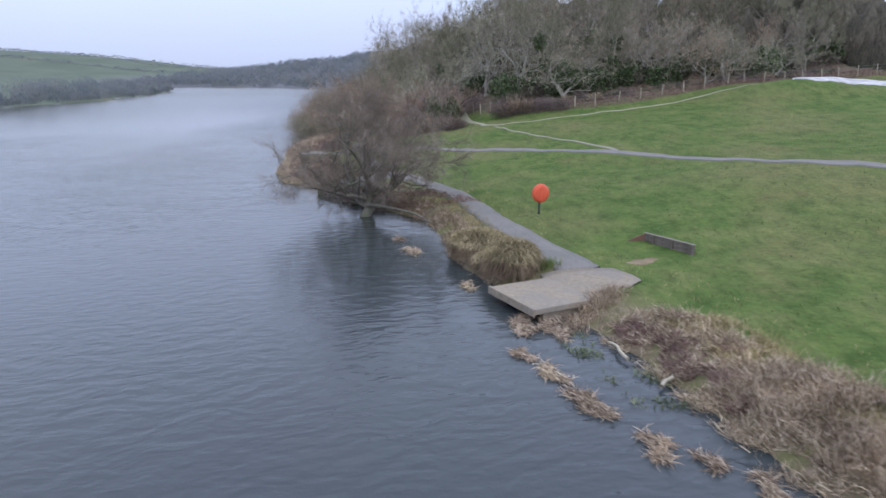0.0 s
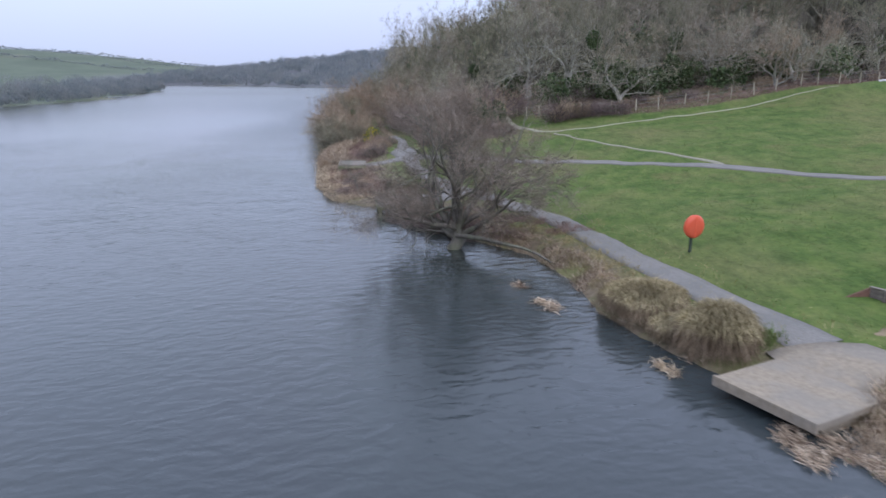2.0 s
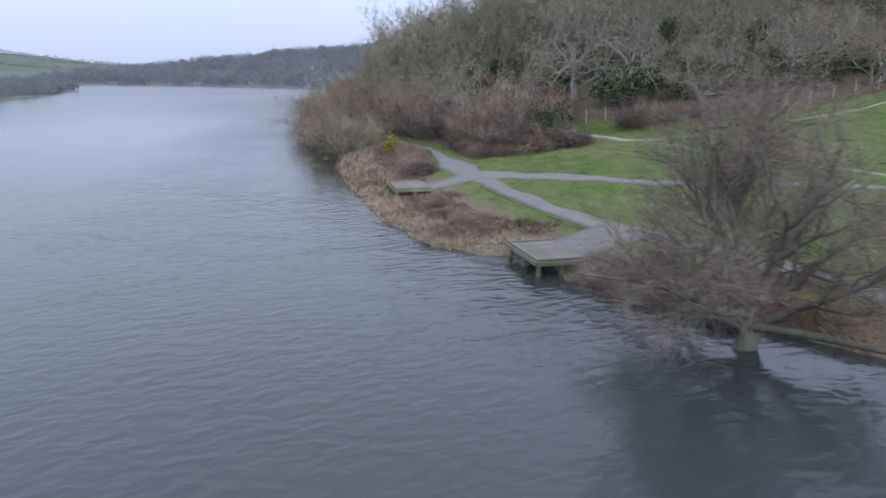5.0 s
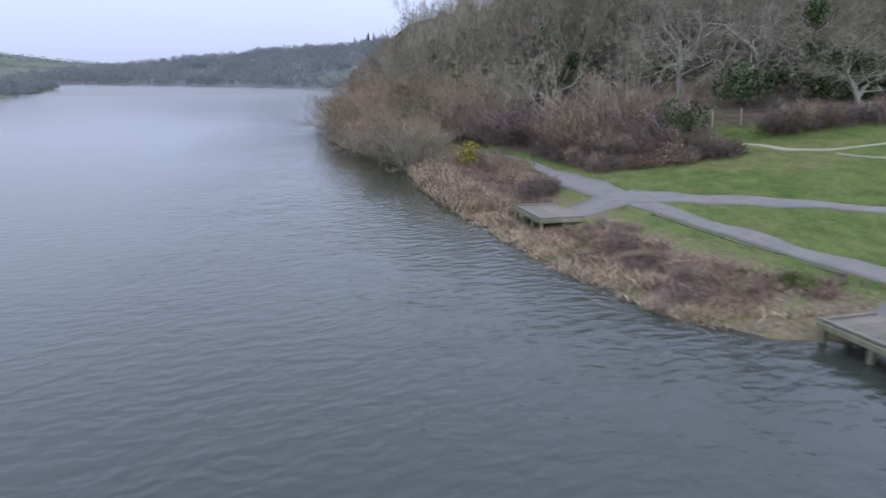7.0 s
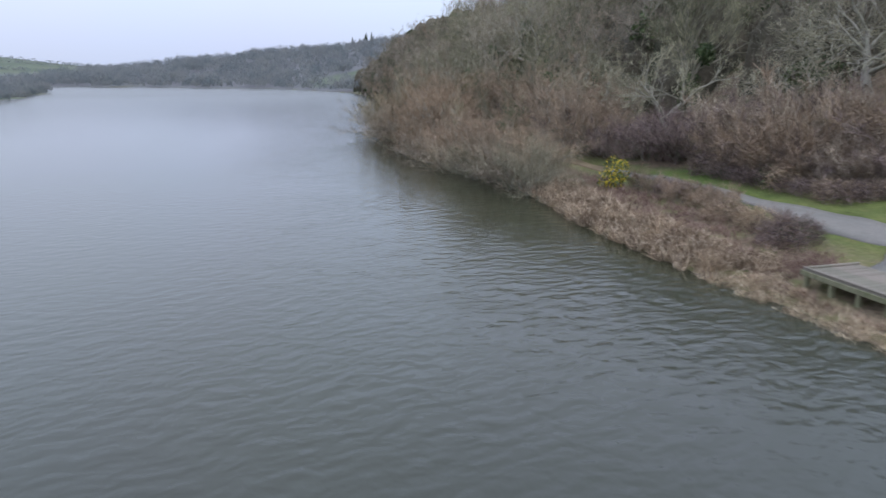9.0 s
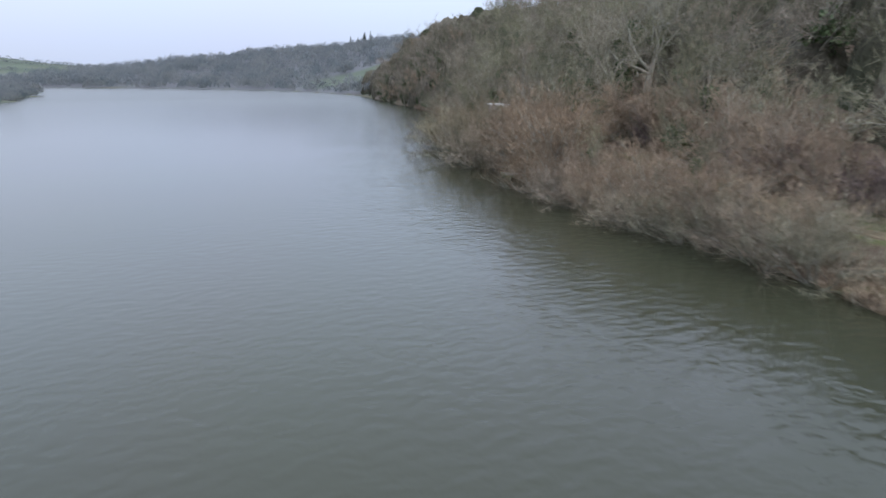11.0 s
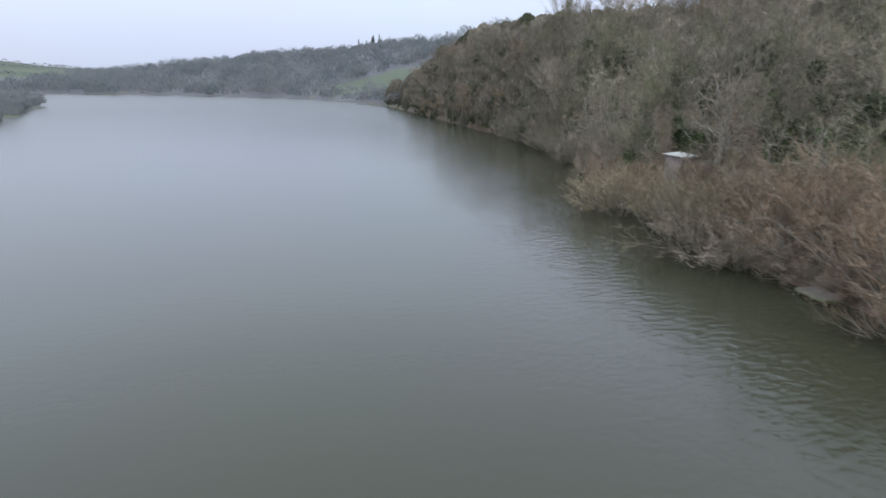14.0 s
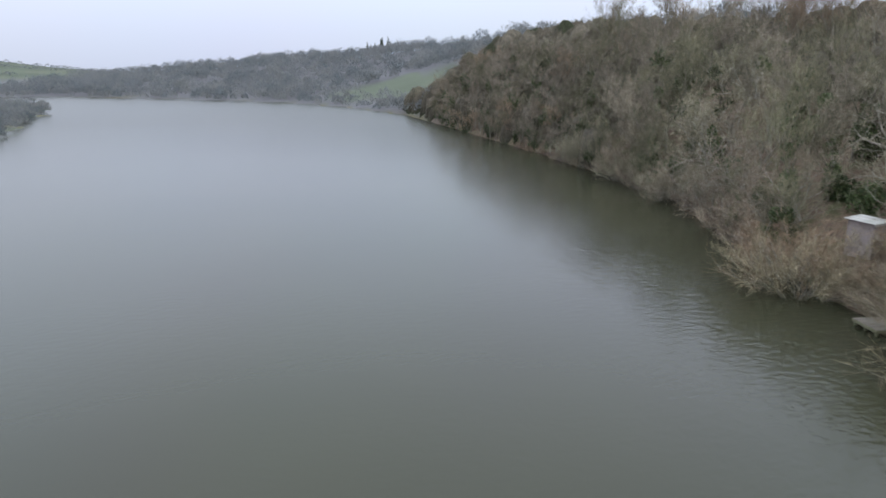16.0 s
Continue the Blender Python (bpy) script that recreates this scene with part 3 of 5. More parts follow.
def massed(label, root, places):
    """Many copies of one tree joined into one mesh of woodland."""
    vs, ts, mi, mats, off = [], [], [], [], 0
    for ob in root.children:
        me = ob.data
        v = np.zeros(len(me.vertices) * 3, np.float32)
        me.vertices.foreach_get("co", v)
        v = v.reshape(-1, 3)
        t = np.zeros(len(me.loops), np.int32)
        me.loops.foreach_get("vertex_index", t)
        t = t.reshape(-1, 3)
        for x, y, turn, size in places:
            c, s = math.cos(turn) * size, math.sin(turn) * size
            z = max(float(ground(x, y)), -0.6) - 0.6
            vs.append(np.stack([x + v[:, 0] * c - v[:, 1] * s, y + v[:, 0] * s + v[:, 1] * c, z + v[:, 2] * size], 1))
            ts.append(t + off)
            mi.append(np.full(len(t), len(mats), np.int32))
            off += len(v)
        mats.append(me.materials[0])
    out = mesh_of("wood", np.concatenate(vs), np.concatenate(ts), mats[0])
    for m in mats[1:]:
        out.materials.append(m)
    out.polygons.foreach_set("material_index", np.concatenate(mi))
    return whole("wood", out, label, "wood", kind="stuff")


def curve_points(pts, step):
    """A Catmull-Rom line through plan points, in even steps."""
    p = np.array([pts[0]] + list(pts) + [pts[-1]], float)
    out = []
    for a, b, c, d in zip(p, p[1:], p[2:], p[3:]):
        n = max(2, int(np.linalg.norm(c - b) / step))
        for k in np.arange(n) / n:
            out.append(0.5 * (2 * b + (c - a) * k + (2 * a - 5 * b + 4 * c - d) * k * k + (3 * b - a - 3 * c + d) * k ** 3))
    return np.array(out + [p[-1]])


def ribbon(name, pts, widths, mat, label, category, proud=0.05, step=0.5, across=5, wobble=0.035):
    """A path laid on the land, with its own thickness and slightly uneven edges."""
    c = curve_points(pts, step)
    n = len(c)
    if n > 30:
        k = np.arange(n)
        soft = [np.convolve(np.pad(c[:, a], 4, mode="edge"), np.ones(9) / 9, "valid") for a in (0, 1)]
        c = np.where(((k > 4) & (k < n - 5))[:, None], np.stack(soft, 1), c)
    t = unit(np.gradient(c, axis=0))
    side = np.stack([t[:, 1], -t[:, 0]], 1)
    w = np.interp(np.linspace(0, 1, n), np.linspace(0, 1, len(widths)), widths) / 2
    rng = np.random.RandomState(len(name) + n)
    verts = []
    for k in range(n):
        wl, wr = w[k] + rng.uniform(-wobble, wobble), w[k] + rng.uniform(-wobble, wobble)
        for j, s in enumerate(np.linspace(-1, 1, across)):
            q = c[k] + side[k] * s * (wl if s < 0 else wr)
            verts.append((q[0], q[1], float(ground(q[0], q[1])) + proud))
        verts.append((verts[-1][0], verts[-1][1], verts[-1][2] - 0.15))
        verts.append((verts[-across - 1][0], verts[-across - 1][1], verts[-across - 1][2] - 0.15))
    row = across + 2
    faces = []
    for k in range(n - 1):
        a, b = k * row, (k + 1) * row
        for j in range(across - 1):
            faces.append((a + j, b + j, b + j + 1, a + j + 1))
        faces.append((a + across - 1, b + across - 1, b + across, a + across))
        faces.append((a + across + 1, b + across + 1, b, a))
    return whole(name, mesh_of(name, verts, faces, mat, True), label, category, kind="structure")


# ---- land and water ----
def spread_lines(lo, hi, step, out_lo, out_hi, growth=1.16):
    mid = list(np.arange(lo, hi + step, step))
    a, s = mid[0], step
    left = []
    while a > out_lo:
        s *= growth
        a -= s
        left.append(a)
    b, s = mid[-1], step
    right = []
    while b < out_hi:
        s = min(s * growth, 70 if b < 1400 else 400)
        b += s
        right.append(b)
    return np.array(left[::-1] + mid + right)


BANK_X = ([10, 18, 25, 28.3, 34, 41, 48.6, 53, 59, 63, 66, 72, 82, 88, 95, 105, 112], [9.2, 7.2, 3.2, 1.9, 0.1, -1.75, -5.4, -7.95, -9.6, -10.2, -10.6, -11.4, -12.3, -14.0, -15.5, -17.0, -18.0])


def build_land():
    xs = spread_lines(-30, 46, 0.65, -3500, 3500)
    ys = spread_lines(8, 150, 0.65, -2500, 4300, 1.1)
    gx, gy = np.meshgrid(xs, ys)
    z = ground(gx, gy)
    nx, ny = len(xs), len(ys)
    i = np.arange(ny - 1)[:, None] * nx + np.arange(nx - 1)[None]
    i = i.ravel()
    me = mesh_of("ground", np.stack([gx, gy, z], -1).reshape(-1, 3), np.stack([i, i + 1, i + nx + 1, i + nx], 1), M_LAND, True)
    d = shore_distance(gx, gy)
    fence_y = np.interp(gx, [p[0] for p in FENCE], [p[1] for p in FENCE])
    behind = gy - fence_y
    near = (gx > -60) & (gy < 330)
    wood = np.where(near, np.maximum(smooth(-0.5, 1.5, behind), smooth(86, 92, gy)), 0)
    wood = wood * (1 - smooth(330, 345, gy))
    verge = smooth(1.9, 0.9, np.abs(gx - np.interp(gy, *BANK_X) - 0.3)) * smooth(112, 106, gy)
    wood = wood * (1 - verge * (gy > 84))
    meadow_patch = (gx < 45) * (gx > -60) * smooth(392, 398, gy) * smooth(543, 537, gy) * smooth(25, 28, d) * smooth(88, 84, d)
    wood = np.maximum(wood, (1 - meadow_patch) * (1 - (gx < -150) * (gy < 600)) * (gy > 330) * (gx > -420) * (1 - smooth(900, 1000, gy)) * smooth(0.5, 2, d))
    path_x = np.interp(gy, *BANK_X)
    bank = smooth(path_x - 1.2, path_x - 2.8, gx) * (gy < 90)
    bank = np.maximum(bank, smooth(2.6, 1.2, d) * smooth(104, 90, gy)) * near
    bank = np.maximum(bank, smooth(-0.9, -0.3, behind) * smooth(0, 3, gx) * near * 0.85)
    bank = np.maximum(bank, (d < 0) * 1.0)
    bank = np.maximum(bank, 0.55 * verge * (gy > 86))
    bank = np.where(~near, np.maximum(bank, 0.6 * smooth(2.5, 1, d)), bank)
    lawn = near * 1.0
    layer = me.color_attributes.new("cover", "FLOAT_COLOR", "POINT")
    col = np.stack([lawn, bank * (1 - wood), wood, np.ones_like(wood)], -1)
    layer.data.foreach_set("color", col.astype(np.float32).ravel())
    return whole("ground", me, "grassy valley land sloping down to the lake", "ground", kind="structure")


build_land()
wm = mesh_of("water", [(-700, -400, 0), (200, -400, 0), (200, 900, 0), (-700, 900, 0)], [(0, 1, 2, 3)], M_WATER)
whole("water", wm, "rippled grey-green lake water", "lake", kind="structure")

ribbon("path", [(3.2, 25.0), (1.9, 28.3), (1.1, 30.8), (0.1, 34.2), (-0.75, 37.5), (-1.75, 40.9), (-3.6, 45.1), (-5.4, 48.6), (-6.6, 50.8), (-7.95, 53.1), (-9.1, 56.5), (-9.65, 59.4), (-10.1, 62.6), (-10.6, 66.0),
                (-11.1, 69.0), (-11.4, 71.8), (-11.8, 76.8), (-12.3, 81.8), (-13.8, 87.0)],
       [1.6, 1.3, 1.2, 1.15, 1.15, 1.15, 1.1, 1.1, 1.2, 1.05, 1.0, 1.1, 1.5, 2.6, 1.2, 0.95, 0.85, 0.85, 0.85], M_ASPHALT, "grey asphalt footpath along the lake bank", "path", 0.05)
ribbon("path", [(-10.4, 65.4), (-8.7, 63.6), (-6.6, 61.2), (-5.0, 59.4), (-2.7, 56.9), (-0.2, 55.5), (2.4, 54.0), (6.3, 50.6), (9.6, 48.6), (11.7, 46.6), (15.0, 41.5), (20.4, 35.9), (26.0, 30.0), (36.0, 21.0)],
       [2.6, 1.5, 0.85, 0.78, 0.75, 0.75, 0.75, 0.85, 1.2, 1.05, 1.05, 1.0, 1.0, 1.0], M_ASPHALT, "grey asphalt footpath across the meadow", "path", 0.055)
ribbon("path", [(-10.5, 65.3), (-12.0, 64.2), (-13.9, 63.4)], [2.8, 2.3, 2.0], M_ASPHALT, "short asphalt spur to the timber platform", "path", 0.06)
ribbon("path", [(-6.0, 49.6), (-7.8, 48.6), (-9.5, 47.8)], [3.0, 2.7, 2.5], M_ASPHALT, "short asphalt spur to the timber platform", "path", 0.06)
ribbon("trail", [(-13.8, 86.9), (-14.6, 91.0), (-15.5, 95.0), (-16.3, 100.0), (-17.2, 105.5), (-18.0, 112.0)], [0.9, 0.8, 0.75, 0.7, 0.7, 0.6], M_SOIL, "earth footpath through the bushes by the lake", "path", 0.05)
ribbon("trail", [(9.6, 48.9), (9.4, 49.8), (8.2, 52.4), (6.7, 54.8), (4.9, 58.6), (3.0, 61.8), (2.3, 64.0), (2.0, 66.2)], [0.5, 0.3, 0.25, 0.22, 0.22, 0.22, 0.2, 0.2], M_TRAIL, "pale trodden trail through the meadow", "trail", 0.05, wobble=0.03)
ribbon("trail", [(-1.3, 82.0), (-0.6, 76.6), (0.1, 73.4), (0.45, 71.7), (1.0, 69.2), (1.7, 67.1), (2.9, 66.3), (4.6, 66.6), (7.4, 67.7), (9.6, 68.4), (13.0, 69.0), (18.6, 69.8), (22.5, 70.6), (26.2, 71.5), (29.0, 72.0)],
       [0.9, 0.8, 0.7, 0.55, 0.45, 0.4, 0.36, 0.34, 0.3, 0.26, 0.2, 0.2, 0.2, 0.2, 0.15], M_TRAIL, "pale trodden trail below the fence", "trail", 0.05, wobble=0.03)
ribbon("bare_patch", [(4.95, 25.6), (5.35, 25.55), (5.75, 25.65), (6.1, 25.85)], [0.15, 0.6, 0.7, 0.2], M_SOIL, "worn patch of pale bare soil in the meadow", "soil", 0.015, step=0.15, wobble=0.1)
ribbon("gravel_patch", [(31.0, 69.6), (34.0, 68.6), (38.0, 67.8), (44.0, 67.4)], [0.6, 2.4, 3.4, 3.8], M_GRAVEL, "patch of pale gravel on the meadow", "gravel", 0.06, wobble=0.3)


# ---- platforms, fence and other built things ----
def deck(name, label, corner, along, size, top, planks, board_mat, kerb, posts):
    """A timber fishing platform: planks, kerb boards, fascias and posts. corner: the front end nearest the start, along: heading of the front edge."""
    root = thing(name, label, "fishing platform", pose(corner[0], corner[1], top, 0, 0, along))
    length, depth = size
    w = length / planks
    board = boxed(w - 0.012, depth, 0.045, board_mat, 0.006, "plank")
    for k in range(planks):
        part_of("plank", board, root, m=pose((k + 0.5) * w, depth / 2, -0.045 + random.uniform(-0.004, 0.004), 0, 0, random.uniform(-0.15, 0.15)))
    if kerb:
        part_of("kerb", boxed(length, 0.09, 0.07, M_TIMBER, 0.012), root, "raised kerb board", pose(length / 2, 0.05, 0.003))
        part_of("kerb", boxed(0.09, depth - 0.12, 0.07, M_TIMBER, 0.012), root, "raised kerb board", pose(0.05, depth / 2 + 0.05, 0.003))
        part_of("kerb", boxed(0.09, depth - 0.12, 0.07, M_TIMBER, 0.012), root, "raised kerb board", pose(length - 0.05, depth / 2 + 0.05, 0.003))
    part_of("fascia", boxed(length + 0.06, 0.06, 0.16, M_MOSSY, 0.01), root, "mossy fascia board", pose(length / 2, -0.034, -0.19))
    for x in (-0.034, length + 0.034):
        part_of("fascia", boxed(0.06, depth, 0.16, M_MOSSY, 0.01), root, "mossy fascia board", pose(x, depth / 2, -0.19))
    leg = boxed(0.15, 0.15, 1.6, M_MOSSY, 0.015, "post")
    for k in range(posts):
        x = 0.12 + (length - 0.24) * k / (posts - 1)
        part_of("post", leg, root, m=pose(x, 0.12, -1.65))
        part_of("post", leg, root, m=pose(x, depth * 0.55, -1.65))
    return root


def heading(a, b):
    return math.degrees(math.atan2(b[1] - a[1], b[0] - a[0]))


W1A, W1B = (-10.95, 45.4), (-11.45, 48.55)
deck("fishing_platform", "grey timber fishing platform with mossy edge boards", W1B, heading(W1B, W1A), (math.dist(W1A, W1B), 1.9), 0.62, 22, M_TIMBER, True, 3)
W2A, W2B = (-15.8, 61.2), (-16.2, 64.4)
deck("fishing_platform", "grey timber fishing platform on posts above the reeds", W2B, heading(W2B, W2A), (math.dist(W2A, W2B), 2.2), 0.88, 26, M_TIMBER, True, 4)


def concrete_platform():
    """The concrete bank platform: a slab with a raised front edge on stub walls, and an apron to the path."""
    a, b = Vector((-0.2, 23.5, 0)), Vector((1.1, 21.1, 0))
    turn = heading(a, b)
    length = (b - a).length
    root = thing("fishing_platform", "weathered concrete fishing platform with a low raised edge", "fishing platform", pose(a.x, a.y, 0.5, 0, 0, turn))
    part_of("slab", boxed(length, 2.7, 0.2, M_CONCRETE, 0.02), root, m=pose(length / 2, 1.35, -0.2))
    part_of("edge", boxed(length + 0.04, 0.1, 0.27, M_CONCRETE, 0.015), root, "raised concrete front edge", pose(length / 2, -0.055, -0.24))
    for x in (0.25, length - 0.25):
        part_of("support", boxed(0.2, 2.2, 0.8, M_CONCRETE, 0.02), root, "dark stained support wall", pose(x, 1.5, -1.0))
    return root


concrete_platform()
ribbon("apron", [(1.95, 23.7), (2.9, 23.9), (3.9, 23.9), (4.75, 23.2)], [2.5, 2.6, 2.3, 0.6], M_CONCRETE, "pale concrete apron between path and platform", "paving", 0.062, wobble=0.03)


def sleeper_box():
    """A low retaining box of old boards let into the slope, with a rusty wedge-shaped end."""
    a, b = Vector((6.3, 28.12, 0)), Vector((7.6, 26.05, 0))
    n = (b - a).length
    root = thing("retaining_box", "low retaining box of dark weathered boards in the grass", "planter", pose(a.x, a.y, 0.86, 0, 0, heading(a, b)))
    for k in range(3):
        part_of("board", boxed(n, 0.07, 0.158, M_SLEEPER, 0.012), root, m=pose(n / 2, 0.0, 0.02 + 0.162 * k))
    part_of("coping", boxed(n + 0.06, 0.12, 0.035, M_TIMBER, 0.008), root, "pale top board", pose(n / 2, 0.0, 0.508))
    for x in (0.45, n / 2 + 0.2, n - 0.05):
        part_of("post", boxed(0.09, 0.08, 0.52, M_SLEEPER, 0.01), root, m=pose(x, -0.077, -0.02))
    v = [(0, 0.03, -0.1), (0, 0.03, 0.5), (-0.9, 0.03, 0.08), (-0.9, 0.03, -0.1), (0, 0.08, -0.1), (0, 0.08, 0.5), (-0.9, 0.08, 0.08), (-0.9, 0.08, -0.1)]
    f = [(0, 1, 2, 3), (7, 6, 5, 4), (0, 4, 5, 1), (1, 5, 6, 2), (2, 6, 7, 3), (3, 7, 4, 0)]
    w = part_of("side_panel", mesh_of("side_panel", v, f, M_RUST), root, "rust-red wedge-shaped side panel")
    w.matrix_basis = pose(0.02, -0.02, 0, 0, 0, 55)
    return root


sleeper_box()


def life_ring():
    x, y = 2.56, 33.6
    z = float(ground(x, y))
    root = thing("life_ring_station", "orange plastic life ring housing on a dark post", "life ring", pose(x, y, z, 0, 0, 14))
    part_of("post", boxed(0.1, 0.1, 1.2, M_DARKPOST, 0.012), root, "dark green post", pose(0, 0, -0.25))
    bm = bmesh.new()
    profile = [(0.0, -0.10), (0.26, -0.105), (0.36, -0.085), (0.425, -0.03), (0.44, 0.0), (0.43, 0.05), (0.40, 0.075), (0.0, 0.08)]
    rings = []
    for r, yy in profile:
        if r == 0:
            rings.append([bm.verts.new((0, yy, 0))])
        else:
            rings.append([bm.verts.new((r * math.cos(k * math.pi / 16), yy, r * 1.06 * math.sin(k * math.pi / 16))) for k in range(32)])
    for p, q in zip(rings, rings[1:]):
        for k in range(32):
            f = [p[k % len(p)], p[(k + 1) % len(p)], q[(k + 1) % len(q)], q[k % len(q)]]
            f = [v for i, v in enumerate(f) if v not in f[:i]]
            bm.faces.new(f)
    bmesh.ops.recalc_face_normals(bm, faces=bm.faces[:])
    me = bpy.data.meshes.new("housing")
    bm.to_mesh(me)
    bm.free()
    me.materials.append(M_ORANGE)
    for p in me.polygons:
        p.use_smooth = True
    h = part_of("housing", me, root, "round orange housing", pose(0, -0.14, 1.06))
    part_of("strap", boxed(0.05, 0.012, 0.84, M_ORANGE, 0.004), h, "raised rib", pose(0, -0.108, -0.42))
    part_of("bracket", boxed(0.22, 0.05, 0.34, M_DARKPOST, 0.006), root, m=pose(0, -0.03, 0.62))
    return root


life_ring()


def fence():
    root = thing("fence", "post and wire fence of pale round posts along the wood", "fence")
    line = curve_points([(0.0, 79.6), (0.5, 78.5), (1.5, 76.0), (4.65, 73.1), (8.3, 71.8), (12.6, 71.6), (16.5, 72.0), (21.0, 73.2), (26.7, 74.4), (41.0, 78.2), (56.0, 82.0)], 0.2)
    s = np.concatenate([[0], np.cumsum(np.linalg.norm(np.diff(line, axis=0), axis=1))])
    post = rod(0.06, 1.45, M_POST, 8, 0.052, "post")
    tops = []
    for k, u in enumerate(np.arange(0, s[-1], 2.35)):
        u += random.uniform(-0.25, 0.25)
        x, y = np.interp(u, s, line[:, 0]), np.interp(u, s, line[:, 1])
        z = float(ground(x, y))
        ob = part_of("post", post, root, m=pose(x, y, z - 0.3, random.uniform(-4, 4), random.uniform(-4, 4), random.uniform(0, 360)))
        tops.append((x, y, z))
    for h in (0.35, 0.7, 1.02):
        pts = np.array([(x, y, z + h) for x, y, z in tops])
        v, t = tubes([(pts, [0.008] * len(pts), 3)])
        part_of("wire", mesh_of("wire", v, t, M_WIRE), root)
    return root


fence()


def path_edging():
    """Dark boards on edge along the lake side of the bank path."""
    root = thing("path_edging", "dark timber edging boards along the footpath", "edging")
    line = curve_points([(-7.55, 51.9), (-7.95, 53.1), (-9.1, 56.5), (-9.65, 59.4), (-9.95, 61.4)], 0.3)
    s = np.concatenate([[0], np.cumsum(np.linalg.norm(np.diff(line, axis=0), axis=1))])
    board = boxed(2.38, 0.06, 0.22, M_SLEEPER, 0.01, "board")
    for u in np.arange(1.2, s[-1] - 1.2, 2.4):
        a = np.array([np.interp(u - 1.2, s, line[:, 0]), np.interp(u - 1.2, s, line[:, 1])])
        b = np.array([np.interp(u + 1.2, s, line[:, 0]), np.interp(u + 1.2, s, line[:, 1])])
        way = (b - a) / np.linalg.norm(b - a)
        m = (a + b) / 2 + np.array([-way[1], way[0]]) * 0.74
        part_of("board", board, root, m=pose(m[0], m[1], float(ground(m[0], m[1])) - 0.17, 0, 0, heading(a, b)))


path_edging()


def hut():
    x, y = -19.5, 139.2
    z = float(ground(x, y)) - 0.1
    root = thing("hut", "small rendered hut with a pale sheet roof behind the bushes", "hut", pose(x, y, z, 0, 0, 24))
    for px, py, sx, sy in ((0, -0.85, 1.7, 0.12), (0, 0.85, 1.7, 0.12), (-0.79, 0, 0.12, 1.576), (0.79, 0, 0.12, 1.576)):
        part_of("wall", boxed(sx, sy, 2.5, M_RENDER, 0.01), root, m=pose(px, py, 0))
    sheet = boxed(0.46, 2.1, 0.04, M_ROOF, 0.01, "roof_sheet")
    for k in range(5):
        part_of("roof_sheet", sheet, root, "pale roof sheet", pose(-0.95 + k * 0.47, 0, 2.6 + 0.004 * (k % 2), 4, 0, 0))
    part_of("fascia", boxed(2.36, 0.05, 0.16, M_ROOF, 0.01), root, "pale fascia board", pose(-0.01, -1.02, 2.37))
    return root


hut()


def steps():
    root = thing("steps", "flight of pale wooden steps up the wooded bank", "steps")
    tread = boxed(1.0, 0.3, 0.09, M_POST, 0.012, "tread")
    for k in range(9):
        x, y = -12.1 + 0.27 * k, 144.2 + 0.04 * k
        part_of("tread", tread, root, m=pose(x, y, max(float(ground(x, y)) + 0.05, 3.45 + 0.2 * k), 0, 0, 98 + random.uniform(-3, 3)))
    for side in (-0.45, 0.45):
        pts = [(-12.3 + 0.27 * k - 0.14 * side, 144.2 + 0.04 * k + 0.99 * side, k) for k in range(10)]
        v, t = tubes([(np.array([(x, y, max(float(ground(x, y)) + 0.02, 3.36 + 0.2 * k)) for x, y, k in pts]), [0.06] * 10, 6)])
        part_of("stringer", mesh_of("stringer", v, t, M_TIMBER), root)
    return root


steps()
deck("jetty", "short grey timber jetty below the hut", (-25.4, 132.6), heading((-25.4, 132.6), (-25.6, 130.4)), (2.1, 2.2), 0.42, 14, M_TIMBER, False, 3)
deck("jetty", "low grey timber landing stage at the water's edge", (-24.8, 115.6), heading((-24.8, 115.6), (-24.75, 113.4)), (2.2, 1.3), 0.36, 14, M_TIMBER, False, 3)


def stump(x, y, h, r, tilt):
    whole("mooring_post", rod(r, h, M_MOSSY, 8, r * 0.85, "mooring_post"), "old wooden post standing at the water's edge", "post", m=pose(x, y, -0.5, tilt, 4, 0))


whole("concrete_block", boxed(0.8, 1.9, 1.6, M_CONCRETE, 0.03), "pale weathered concrete block at the water's edge", "concrete block", m=pose(-20.2, 152.2, -0.6, 0, 0, -12))
stump(-16.1, 175.5, 1.3, 0.13, 6)
stump(-16.4, 177.6, 1.1, 0.12, -7)
stump(-24.8, 342, 1.6, 0.25, 5)


# ---- plants ----
OAKS = [tree_kind(s, "tree", lab, "tree", M_PALEBARK, mat, 1, 5.2, 0.3, (6, 5, 3), (0.5, 1.15), 0.12, 0.22, 2300, 0.75, 0.022, 0.68, 0.3, 0.2)
        for s, lab, mat in ((11, "gnarled bare oak with pale lichened limbs", M_TWIG), (12, "spreading bare oak with grey-green lichen", M_TWIG_GREEN), (13, "bare oak with crooked pale branches", M_TWIG_RED))]
ASHES = [tree_kind(s, "tree", lab, "tree", M_BARK, mat, 1, 6.8, 0.2, (7, 5, 3), (0.35, 0.8), 0.16, 0.12, 2300, 0.85, 0.022, 0.58, 0.2, 0.18, 0.4, 0.65)
         for s, lab, mat in ((21, "tall bare grey-brown tree with fine twigs", M_TWIG_HILL), (22, "slender bare tree with reddish twigs", M_TWIG_RED), (23, "tall bare tree with mossy grey twigs", M_TWIG_MOSS))]
